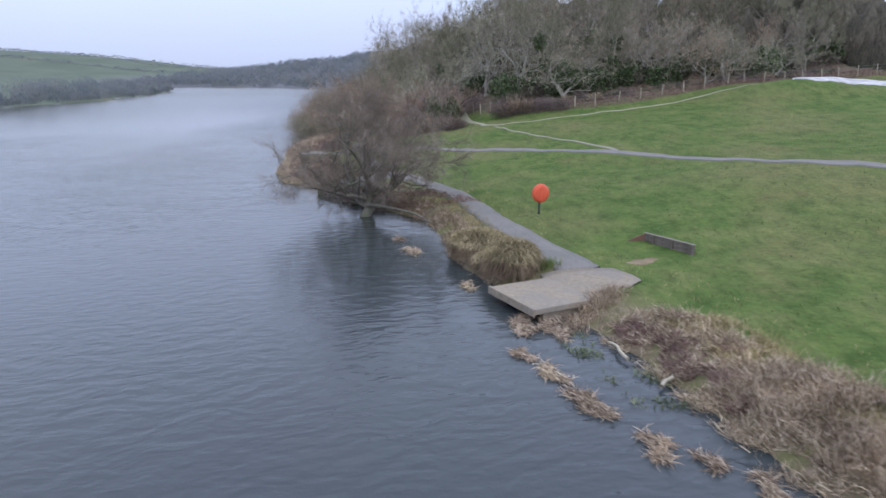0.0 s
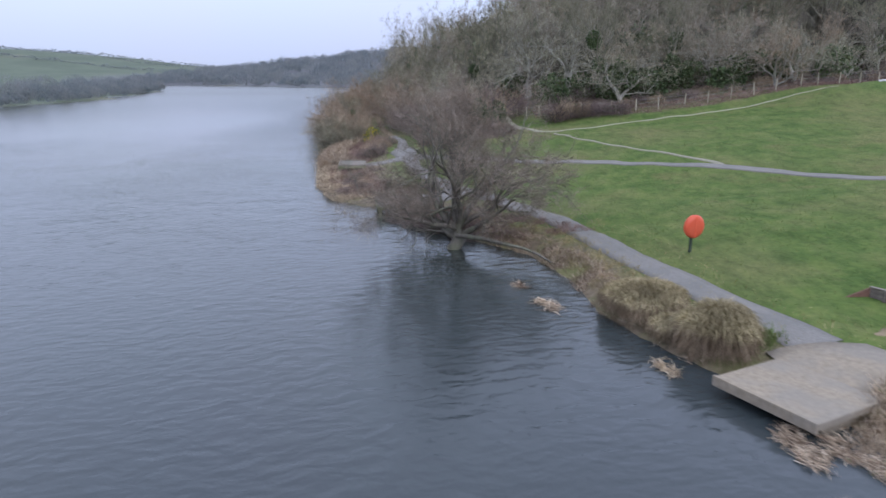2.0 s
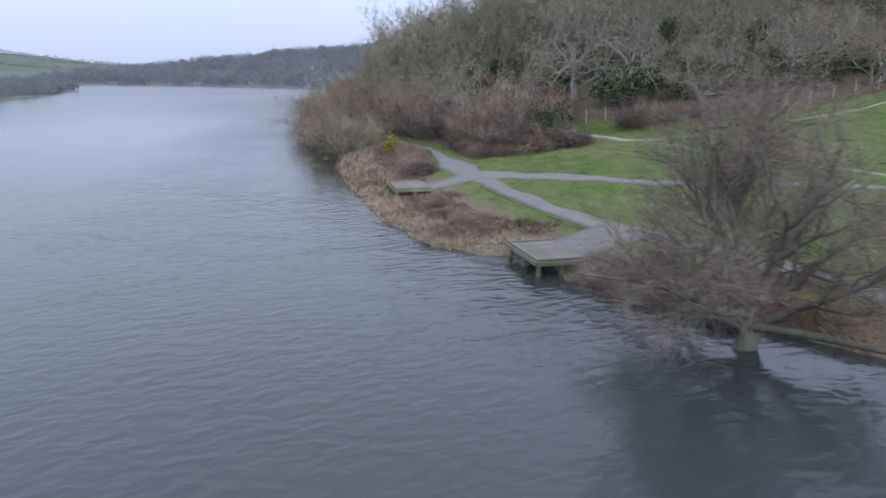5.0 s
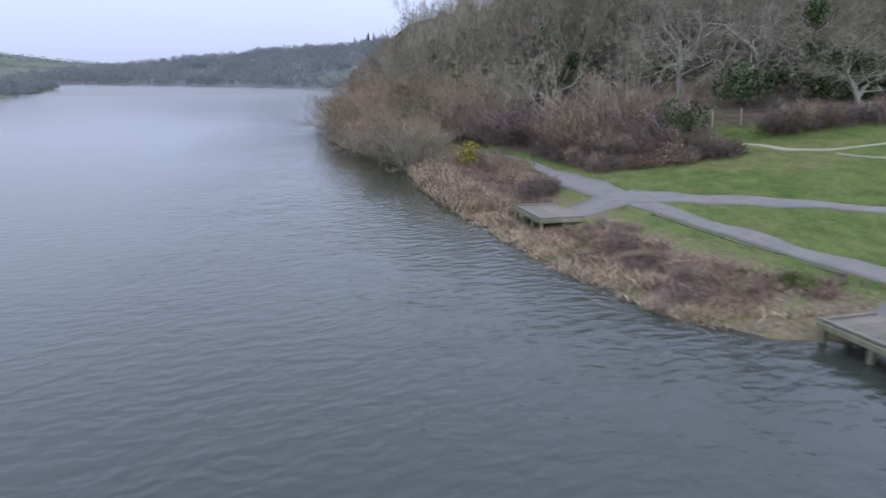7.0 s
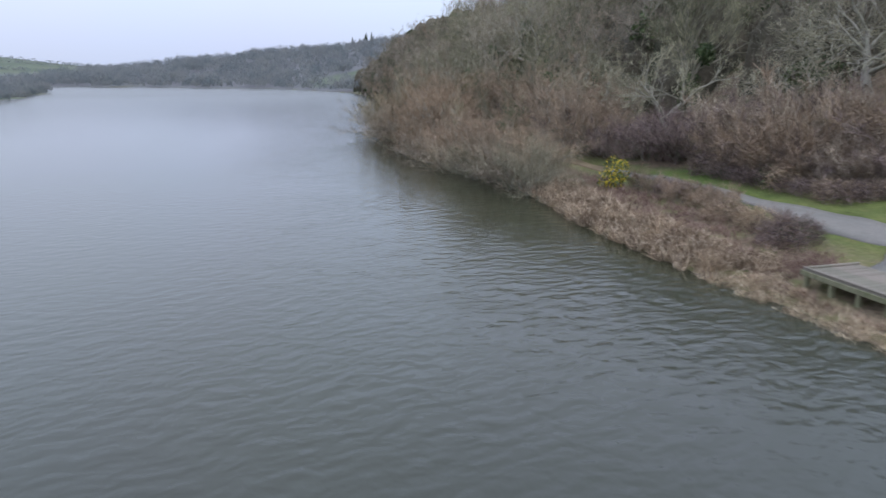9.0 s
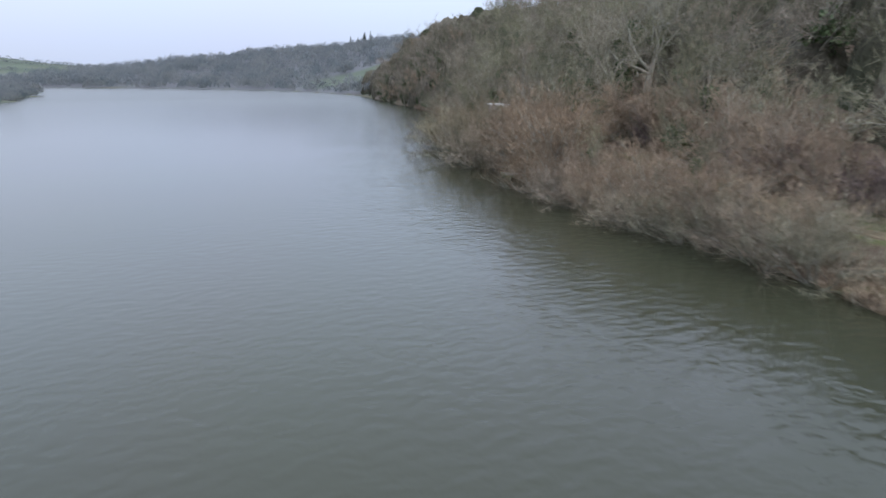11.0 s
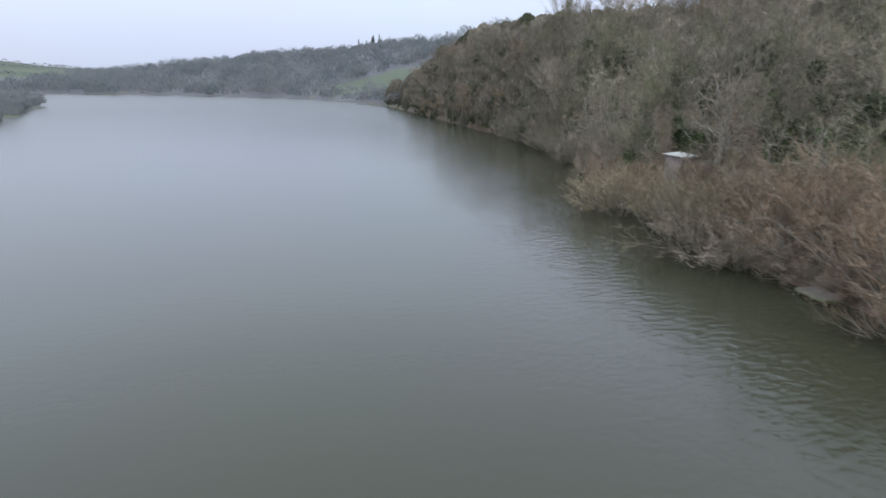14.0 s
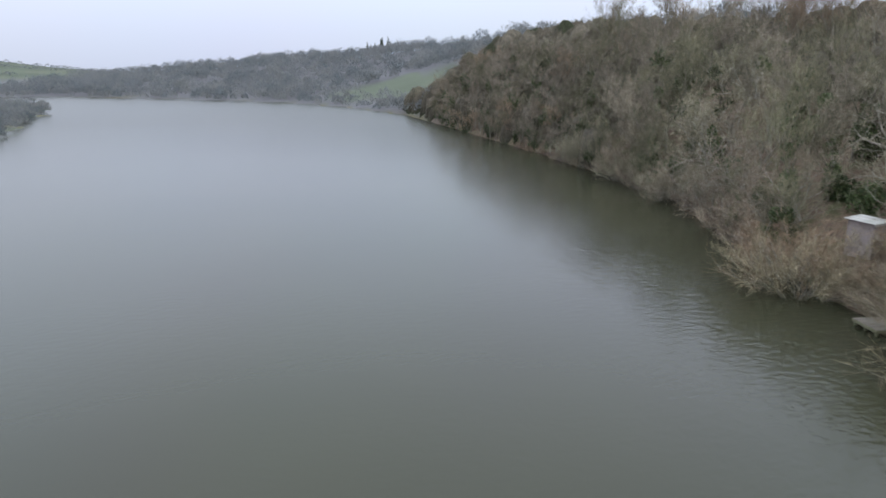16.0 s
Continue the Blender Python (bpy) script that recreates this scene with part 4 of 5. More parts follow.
IVIED = [tree_kind(s, "tree", lab, "tree", M_BARK, M_TWIG_MOSS, 1, 6.2, 0.26, (6, 5, 3), (0.4, 0.95), 0.14, 0.15, 2000, 0.8, 0.022, 0.62, 0.2, 0.15, 0.3, 0.7, ivy=2600)
         for s, lab in ((31, "bare tree with its trunk wrapped in dark ivy"), (32, "ivy-covered bare tree on the bank"))]
LITE = [tree_kind(s, "tree", lab, "tree", bk, mat, 1, 5.8, 0.2, (6, 4), (0.4, 1.0), 0.15, 0.16, 720, 1.15, 0.042, 0.62, 0.2, 0.15, 0.3, 0.7, ivy=iv)
        for s, lab, bk, mat, iv in ((33, "bare grey-brown tree on the steep side", M_PALEBARK, M_TWIG_HILL, 0), (34, "bare olive-grey tree on the steep side", M_BARK, M_TWIG_MOSS, 0),
                                    (35, "bare reddish tree on the steep side", M_BARK, M_TWIG_RED, 0), (36, "bare tree hung with dark ivy on the steep side", M_PALEBARK, M_TWIG_HILL, 700))]
GNARLED = [tree_kind(s, "tree", lab, "tree", M_PALEBARK, mat, 1, 3.6, 0.34, (6, 5, 5), (0.75, 1.35), 0.07, 0.3, 4200, 0.6, 0.018, 0.95, 0.5, 0.35, 0.1, 0.9)
           for s, lab, mat in ((14, "old oak with wide crooked pale grey limbs", M_TWIG_GREEN), (15, "gnarled oak with long pale bare limbs", M_TWIG))]
SALLOWS = [tree_kind(s, "bush", lab, "bush", bk, mat, 12, 2.6, 0.05, (5, 4), (0.25, 0.65), 0.07, 0.14, 3400, 0.62, 0.017, 0.6, 1.2, 0.12, 0.12, 0.6)
           for s, lab, mat, bk in ((41, "bare tan willow bush leaning over the water", M_TWIG_TAN, M_PALEBARK), (42, "rounded bare grey-brown willow bush", M_TWIG, M_BARK),
                               (43, "bare reddish-brown willow bush at the lake's edge", M_TWIG_RED, M_BARK), (44, "bare olive-grey willow bush", M_TWIG_GREEN, M_BARK), (45, "bare olive-yellow willow bush by the landing stage", M_TWIG_OLIVE, M_BARK))]


def thicket_kind(seed, label, mat, leafy=0):
    """A low tangle of arching canes."""
    rng = np.random.RandomState(seed)
    root = thing("bramble_thicket", label, "bush")
    n = 750
    a, r = rng.uniform(0, 6.28, n), np.sqrt(rng.uniform(0, 1, n)) * 1.35
    p = np.stack([r * np.cos(a), r * np.sin(a), rng.uniform(-0.1, 1.0, n) * (1.25 - 0.5 * r ** 2 / 1.8)], 1)
    d = unit(np.stack([np.cos(a) * 0.5, np.sin(a) * 0.5, np.full(n, 0.6)], 1) + rng.normal(size=(n, 3)) * 0.7)
    bend = np.stack([np.cos(a), np.sin(a), np.full(n, -0.9)], 1) + rng.normal(size=(n, 3)) * 0.4
    part_of("cane_tangle", mesh_of("cane_tangle", *blades(p, d, rng.uniform(0.3, 0.8, n), rng.uniform(0.012, 0.027, n), bend, rng), mat), root)
    k = 500
    a, r = rng.uniform(0, 6.28, k), np.sqrt(rng.uniform(0, 1, k)) * 1.35
    q = np.stack([r * np.cos(a), r * np.sin(a), rng.uniform(0.3, 1.1, k) * (1.25 - 0.5 * r ** 2 / 1.8)], 1)
    part_of("foliage", mesh_of("foliage", *leaves(q, rng.uniform(0.03, 0.075, k), rng), M_IVY if leafy else mat), root)
    return root


SHRUBS = [tree_kind(s, "shrub", lab, "shrub", M_BARK, mat, 9, 1.35, 0.022, (4,), (0.25, 0.7), 0.06, 0.16, 1200, 0.48, 0.018, 0.6, 0.9, 0.1, 0.3, 0.75)
          for s, lab, mat in ((46, "bare purplish-grey shrub in a tangled thicket", M_BRAMBLE), (47, "bare reddish-brown shrub in a tangled thicket", M_TWIG_RED), (48, "bare grey shrub with fine twigs", M_TWIG))]
BRAMBLES = [thicket_kind(51, "dark purplish bramble thicket", M_BRAMBLE), thicket_kind(52, "brown bare bramble thicket", M_TWIG_RED), thicket_kind(53, "bramble thicket with a few green leaves", M_BRAMBLE, 1)]


def leafy_bush(seed, name, label, mat, radius, height, count, size, x, y, sink=0.1):
    rng = np.random.RandomState(seed)
    root = thing(name, label, "bush", pose(x, y, float(ground(x, y)) - sink))
    lobes = unit(rng.normal(size=(9, 3))) * np.array([0.55, 0.55, 0.4]) + np.array([0, 0, 0.55])
    which = rng.randint(0, 9, count)
    p = lobes[which] + unit(rng.normal(size=(count, 3))) * (0.45 * rng.uniform(0.6, 1.0, count) ** 0.5)[:, None]
    p = p * np.array([radius, radius, height * 0.72])
    p[:, 2] = np.abs(p[:, 2])
    part_of("foliage", mesh_of("foliage", *leaves(p, size * rng.uniform(0.6, 1.4, count), rng), mat), root)
    lines, seats = grow(rng, 6, height * 0.55, 0.04, (4,), (0.3, 0.8), 0.1, 0.12, 0.6, 0.7)
    part_of("stem_cluster", mesh_of("stem_cluster", *tubes(lines), M_BARK), root)
    return root


def shore_tree():
    """The old willow at the water's edge: a short leaning trunk, crooked limbs from several heights, the low ones out over the lake."""
    rng = np.random.RandomState(7)
    root = thing("tree", "old bare willow with limbs trailing in the lake", "tree", pose(-6.8, 38.2, 0.0) @ Matrix.Diagonal((1.28, 1.28, 1.3, 1)))
    stem = np.array([[0, 0, -0.8], [0.08, 0, 0.0], [0.34, 0.05, 0.38], [0.2, 0.2, 0.72], [0.42, 0.1, 1.1]])
    lines, seats = [(stem, [0.3, 0.26, 0.22, 0.17, 0.11], 8)], []
    limbs = ((0.1, 0.35, 0.2, 1.0, 3.3, 0.15), (0.9, -0.55, 0.1, 1.0, 3.4, 0.14), (0.8, 0.05, -0.45, 1.0, 3.2, 0.13), (0.7, 0.95, 0.3, 0.7, 3.4, 0.13), (0.9, -0.2, 0.7, 0.9, 3.2, 0.12), (0.55, -0.95, -0.2, 0.75, 3.6, 0.14),
             (0.3, -1.0, 0.3, 0.32, 2.6, 0.11), (0.4, 1.0, -0.45, 0.4, 3.3, 0.12), (0.6, -0.4, -0.85, 0.55, 3.0, 0.11), (0.75, 0.7, 0.9, 0.7, 3.2, 0.11), (0.95, 0.6, 0.2, 1.0, 3.4, 0.12))
    for f, ax, ay, az, ln, r in limbs:
        sub_l, sub_s = grow(rng, 1, ln, r, (6, 5, 4), (0.35, 1.05), 0.06, 0.22, 0.58, 0.0, 0.2)
        w = unit(np.array([ax, ay, az]))
        u = unit(np.cross(w, [0.2, 0.9, 0.1]))
        rot = np.stack([u, np.cross(w, u), w], 1)
        k = f * 3
        foot = stem[1 + int(k)] * (1 - k % 1) + stem[2 + int(k)] * (k % 1)
        sag = lambda q: q @ rot.T + foot - np.array([0, 0, 0.05]) * (az < 0.3) * (np.linalg.norm(q @ rot.T, axis=-1, keepdims=True) ** 2 * 0.5)
        lines += [(sag(q + np.array([0, 0, 0.25])), rad, sd) for q, rad, sd in sub_l]
        seats += [(sag(q[None] + np.array([0, 0, 0.25]))[0], d @ rot.T, lv) for q, d, lv in sub_s]
    low = [[(0.1, 0.1, 0.5), (-0.5, 1.0, 0.75), (-1.2, 2.2, 0.8), (-1.8, 3.2, 0.65), (-2.5, 4.3, 0.5)], [(0.2, -0.1, 0.5), (0.9, -0.9, 0.6), (1.7, -1.8, 0.62), (2.5, -2.6, 0.6), (3.1, -3.5, 0.45)]]
    for limb in low:
        lines.append((curve_points(limb, 0.3), None, 6))
        lines[-1] = (lines[-1][0], list(np.linspace(0.1, 0.025, len(lines[-1][0]))), 6)
    part_of("trunk", mesh_of("trunk", *tubes(lines), M_DARKBARK, True), root)
    seats = [q for q in seats if q[0][2] > 0.95]
    part_of("crown", mesh_of("crown", *twigs_on(seats, rng, 34000, 0.5, 0.0075, 0.15, 0.9, 2), M_TWIG_DARK), root)
    return root


shore_tree()

for x, y, k, s in ((-19.6, 84.0, 3, 1.0), (-20.0, 87.2, 1, 1.15), (-21.0, 90.8, 3, 1.15), (-21.6, 94.6, 1, 1.2), (-22.4, 98.4, 2, 1.1), (-23.2, 102.4, 1, 1.15), (-23.6, 106.2, 0, 1.2),
                   (-18.4, 86.6, 2, 1.0), (-19.6, 92.6, 0, 1.0), (-23.8, 108.8, 0, 1.25), (-21.8, 110.4, 0, 1.65), (-22.4, 119.6, 0, 1.5), (-22.2, 112.0, 2, 1.0), (-21.4, 116.6, 0, 1.75),
                   (-25.2, 121.4, 1, 1.5), (-25.0, 124.8, 4, 1.6), (-23.8, 127.8, 4, 1.45), (-22.4, 125.4, 4, 1.6), (-22.4, 130.0, 2, 0.85), (-25.0, 138.2, 4, 1.6), (-23.6, 141.6, 0, 1.75), (-22.6, 137.6, 2, 0.8),
                   (-23.4, 144.6, 2, 0.9), (-20.4, 120.8, 2, 1.2), (-19.6, 126.0, 1, 1.1), (-20.0, 113.0, 2, 1.1), (-18.6, 117.0, 2, 1.25), (-17.0, 121.6, 1, 1.2), (-16.8, 137.4, 1, 0.8), (-15.0, 112.0, 2, 1.3), (-13.4, 106.0, 2, 1.3), (-16.6, 113.6, 0, 1.0), (-12.2, 101.0, 2, 1.5), (-20.6, 97.4, 0, 1.4), (-19.6, 92.2, 2, 1.3), (-21.4, 101.6, 2, 1.25), (-13.2, 97.0, 2, 1.4), (-12.6, 92.4, 2, 1.3), (-14.2, 108.6, 2, 1.45)):
    put(SALLOWS[k], x, y, random.uniform(0, 360), s * random.uniform(0.92, 1.08), squash=0.9)

put(IVIED[0], -18.6, 94.6, 40, 0.5)
put(IVIED[1], -20.6, 105.4, 130, 0.45)
leafy_bush(61, "holly", "dark green holly bush beside the trail", M_IVY, 2.1, 4.0, 3800, 0.09, -3.4, 73.4)
for x, y, r, h, seed in ((-15.6, 117.0, 1.8, 3.2, 65), (-14.6, 124.0, 2.0, 3.6, 66), (-15.4, 131.0, 1.7, 3.0, 67), (-12.6, 133.5, 1.7, 3.0, 68), (-13.6, 146.0, 1.9, 3.4, 69), (-15.8, 156.0, 1.8, 3.0, 70), (-13.4, 166.0, 2.2, 3.6, 71), (-13.0, 178.0, 2.0, 3.2, 72), (-11.0, 110.0, 1.8, 3.4, 73)):
    leafy_bush(seed, "holly", "dark evergreen bush at the foot of the wooded slope", M_IVY, r, h, 1500, 0.13, x, y)
for k, (x, y, r, h) in enumerate(((-10.6, 249.0, 1.7, 5.0), (-10.4, 174.5, 1.6, 5.2), (-13.4, 189.5, 1.5, 2.8), (-9.6, 151.5, 1.8, 4.6), (-13.6, 149.0, 1.2, 2.6), (-8.0, 223.0, 1.6, 5.0), (-12.6, 206.0, 1.4, 4.4), (-14.2, 164.0, 1.3, 3.8),
                                 (-12.6, 136.6, 1.2, 4.8), (-8.6, 130.0, 1.3, 5.0), (-11.6, 123.0, 1.2, 4.2), (2.0, 216.0, 1.6, 5.6), (-3.0, 196.0, 1.6, 5.4), (-5.0, 168.0, 1.5, 5.2), (-2.4, 150.0, 1.5, 5.4), (-12.0, 236.0, 1.5, 4.4))):
    leafy_bush(110 + k, "ivied_tree", "small tree smothered in dark green ivy on the slope", M_IVY, r, h, 1500, 0.15, x, y)
leafy_bush(62, "gorse", "gorse bush with yellow flowers", M_GORSE, 1.0, 2.1, 1500, 0.06, -15.6, 81.85)
leafy_bush(63, "gorse", "yellowing bush above the bank", M_GORSE, 1.2, 1.6, 500, 0.05, -21.1, 130.8)
leafy_bush(64, "laurel", "glossy dark green laurel in the wood edge", M_IVY, 1.4, 1.8, 1200, 0.12, -2.71, 81.56)

# low brambles and taller shrubs: beside the trail, on the bank below the path, by the second platform, under the fence
def scatter(pool, x0, y0, x1, y1, count, lo, hi, loose=1.1, squash=1.0):
    for k in range(count):
        f = (k + random.uniform(0, 1)) / count
        x, y = x0 + (x1 - x0) * f + random.uniform(-loose, loose), y0 + (y1 - y0) * f + random.uniform(-loose, loose)
        put(random.choice(pool), x, y, random.uniform(0, 360), random.uniform(lo, hi), squash=squash)


scatter(BRAMBLES, -9.9, 83.0, -8.9, 72.6, 12, 0.6, 0.95, 0.4)
scatter(BRAMBLES, -8.6, 72.0, -1.4, 70.3, 14, 0.65, 0.95, 0.4)
scatter(SHRUBS, -8.8, 83.0, -7.4, 74.0, 10, 1.2, 1.9, 0.6)
scatter(SHRUBS, -7.2, 73.2, -2.4, 71.6, 9, 1.0, 1.5, 0.5)
scatter(SALLOWS[:3], -7.8, 84.0, -5.4, 75.4, 6, 0.75, 0.95, 0.8)
scatter(SHRUBS, -7.2, 82.0, -3.4, 74.2, 10, 1.8, 2.5, 0.8)
scatter(SHRUBS, -9.6, 87.02, -1.73, 79.58, 12, 1.9, 2.6)
scatter(BRAMBLES, -13.51, 51.74, -13.19, 60.22, 16, 0.42, 0.6, 0.9, 0.55)
scatter(SHRUBS, -13.51, 51.74, -13.2, 59.93, 12, 0.35, 0.5, 1.0, 0.7)
scatter(BRAMBLES, -14, 66.85, -13.63, 80.08, 15, 0.5, 0.75, 0.6)
scatter(SHRUBS[:2], -14.1, 67.25, -14.11, 81.06, 9, 0.5, 0.8, 0.6)
scatter(BRAMBLES, 2.6, 73.6, 8.6, 71.6, 11, 0.7, 1.0, 0.4)
scatter(SHRUBS[:2], 2.4, 73.4, 5.6, 72.2, 5, 0.9, 1.25, 0.4)
scatter(BRAMBLES, 9.0, 73.4, 41.0, 80.0, 22, 0.45, 0.75, 0.6)
scatter(BRAMBLES[::2], 3.0, 78.0, 44.0, 83.0, 18, 0.8, 1.3, 1.2)
# dark bushes added behind the fence in place of the shade under the oaks
for k in range(15):
    x = 1.0 + 2.9 * k + random.uniform(-0.8, 0.8)
    leafy_bush(80 + k, "laurel", "dark leafy bush added for the deep shade beneath the oaks", M_IVY, random.uniform(1.9, 2.6), random.uniform(2.4, 3.6), 1300, 0.15, x, np.interp(x, [p[0] for p in FENCE], [p[1] for p in FENCE]) + random.uniform(4.5, 8.5))
scatter(SHRUBS, -11.2, 87.0, -15.0, 113.0, 14, 1.3, 2.2, 1.2)
scatter(SHRUBS[1:], -21.8, 133.0, -18.6, 137.4, 12, 0.9, 1.25, 0.8)
scatter(SHRUBS[1:], -23.3, 131.5, -22.3, 137.5, 9, 0.6, 0.95, 0.6)
scatter(SHRUBS, -20.1, 128, -17.5, 136, 7, 0.7, 1.0, 1.0)
scatter(BRAMBLES + SHRUBS[:1], -5.6, 39.8, -8.6, 43.8, 9, 0.4, 0.6, 0.5)
scatter(BRAMBLES, -7.4, 40.4, -9.9, 44.2, 7, 0.35, 0.55, 0.35, 0.8)
scatter(SHRUBS[1:], -22.5, 103, -23.5, 125, 10, 0.6, 1.0, 0.5)


def wood_places():
    """Jittered rows of trees behind the fence and up the steep side."""
    rng = np.random.RandomState(5)
    near, far = [], []
    for x in np.arange(-22, 90, 4.6):
        for y in np.arange(76, 400, 4.6):
            px, py = x + rng.uniform(-1.6, 1.6), y + rng.uniform(-1.6, 1.6)
            d = float(shore_distance(np.array(px), np.array(py)))
            fy = np.interp(px, [p[0] for p in FENCE], [p[1] for p in FENCE])
            if py < 92 and px < -5:
                continue
            if d < (1.0 if py > 148 else 6.0) or py < fy + 2.0 or d > (50 if py > 130 else 75) or (py < 130 and py > fy + 48):
                continue
            first = (py < fy + 15 and px < 42) or (py > 92 and d < 16 and py < 205)
            (near if first else far).append((px, py, d))
    return near, far


SPECIMENS = ((GNARLED[0], 5.4, 79.6, 30, 1.25), (GNARLED[1], 10.6, 78.6, 200, 1.15), (IVIED[0], 8.3, 77.8, 70, 1.05), (IVIED[1], 15.0, 77.4, 10, 1.1), (GNARLED[0], 1.6, 84.5, 250, 1.3), (GNARLED[1], 18.5, 80.0, 120, 1.2),
             (GNARLED[1], -7.6, 128.6, 320, 1.45), (GNARLED[0], -9.6, 121.6, 140, 1.3), (IVIED[0], -12.0, 130.5, 15, 1.05), (IVIED[1], -9.4, 126.5, 220, 1.15), (GNARLED[0], -9.5, 148.5, 90, 1.1), (IVIED[1], -14.2, 149.6, 30, 1.0),
             (GNARLED[1], -15.5, 160.0, 20, 1.2), (IVIED[0], -16.0, 152.0, 300, 0.95), (GNARLED[0], -13.0, 172.0, 200, 1.2), (IVIED[1], -13.4, 183.0, 100, 1.0), (GNARLED[1], -7.0, 112.0, 60, 1.2))
NEAR, FAR = wood_places()
STAIR = (-11.6, 143.0)
NEAR = [(x, y, d) for x, y, d in NEAR if min(math.dist((x, y), q[1:3]) for q in SPECIMENS) > 3.2 and math.dist((x, y), STAIR) > 2.6]
FAR = [(x, y, d) for x, y, d in FAR if math.dist((x, y), STAIR) > 2.6]
# tall trees along the brow of the hill
for y in np.arange(150, 268, 4.4):
    x = np.interp(y, [p[1] for p in SHORE[24:42]], [p[0] for p in SHORE[24:42]]) + random.uniform(24, 33)
    put(random.choice(ASHES + OAKS[:1]), x, y, random.uniform(0, 360), random.uniform(1.15, 1.5), sink=0.3)
# the overhanging edge of the wood along the water
DEEP = []
for y in np.arange(146, 330, 2.7):
    x = np.interp(y, [p[1] for p in SHORE[24:40]], [p[0] for p in SHORE[24:40]])
    far_off = y > 215
    pool = [SALLOWS[3], SALLOWS[1], IVIED[0], IVIED[1], IVIED[1], OAKS[0]] if not far_off else LITE
    root = random.choice(pool)
    if far_off:
        DEEP.append((LITE.index(root), x + random.uniform(-0.5, 1.0), y + random.uniform(-0.8, 0.8), random.uniform(0.6, 0.85)))
        continue
    put(root, x + random.uniform(-0.5, 1.0), y + random.uniform(-0.8, 0.8), random.uniform(0, 360), random.uniform(1.1, 1.6) if root in SALLOWS else random.uniform(0.6, 0.85), sink=0.5)
# low growth hanging over the water under them
for y in np.arange(147, 240, 2.3):
    x = np.interp(y, [p[1] for p in SHORE[24:40]], [p[0] for p in SHORE[24:40]])
    put(random.choice(SHRUBS[:1] * 3 + SHRUBS[1:]), x + random.uniform(-0.4, 0.3), y, random.uniform(0, 360), random.uniform(0.9, 1.5), sink=0.3, squash=0.8)
for x, y, d in NEAR:
    steep = y > 100
    pool = OAKS * 3 + ASHES[:1] + IVIED[:1] if not steep else [OAKS[0], OAKS[1], ASHES[0], ASHES[0], ASHES[2]] + IVIED * 2
    grown = np.interp(y, [100, 118, 150], [0.9, 1.0, 1.25]) if steep and d < 13 else 0.85 if steep else 1.0
    put(random.choice(pool), x, y, random.uniform(0, 360), random.uniform(0.85, 1.15) * grown, sink=0.9, squash=random.uniform(0.72, 0.95))

for kind, x, y, turn, size in SPECIMENS:
    put(kind, x, y, turn, size, sink=0.3)


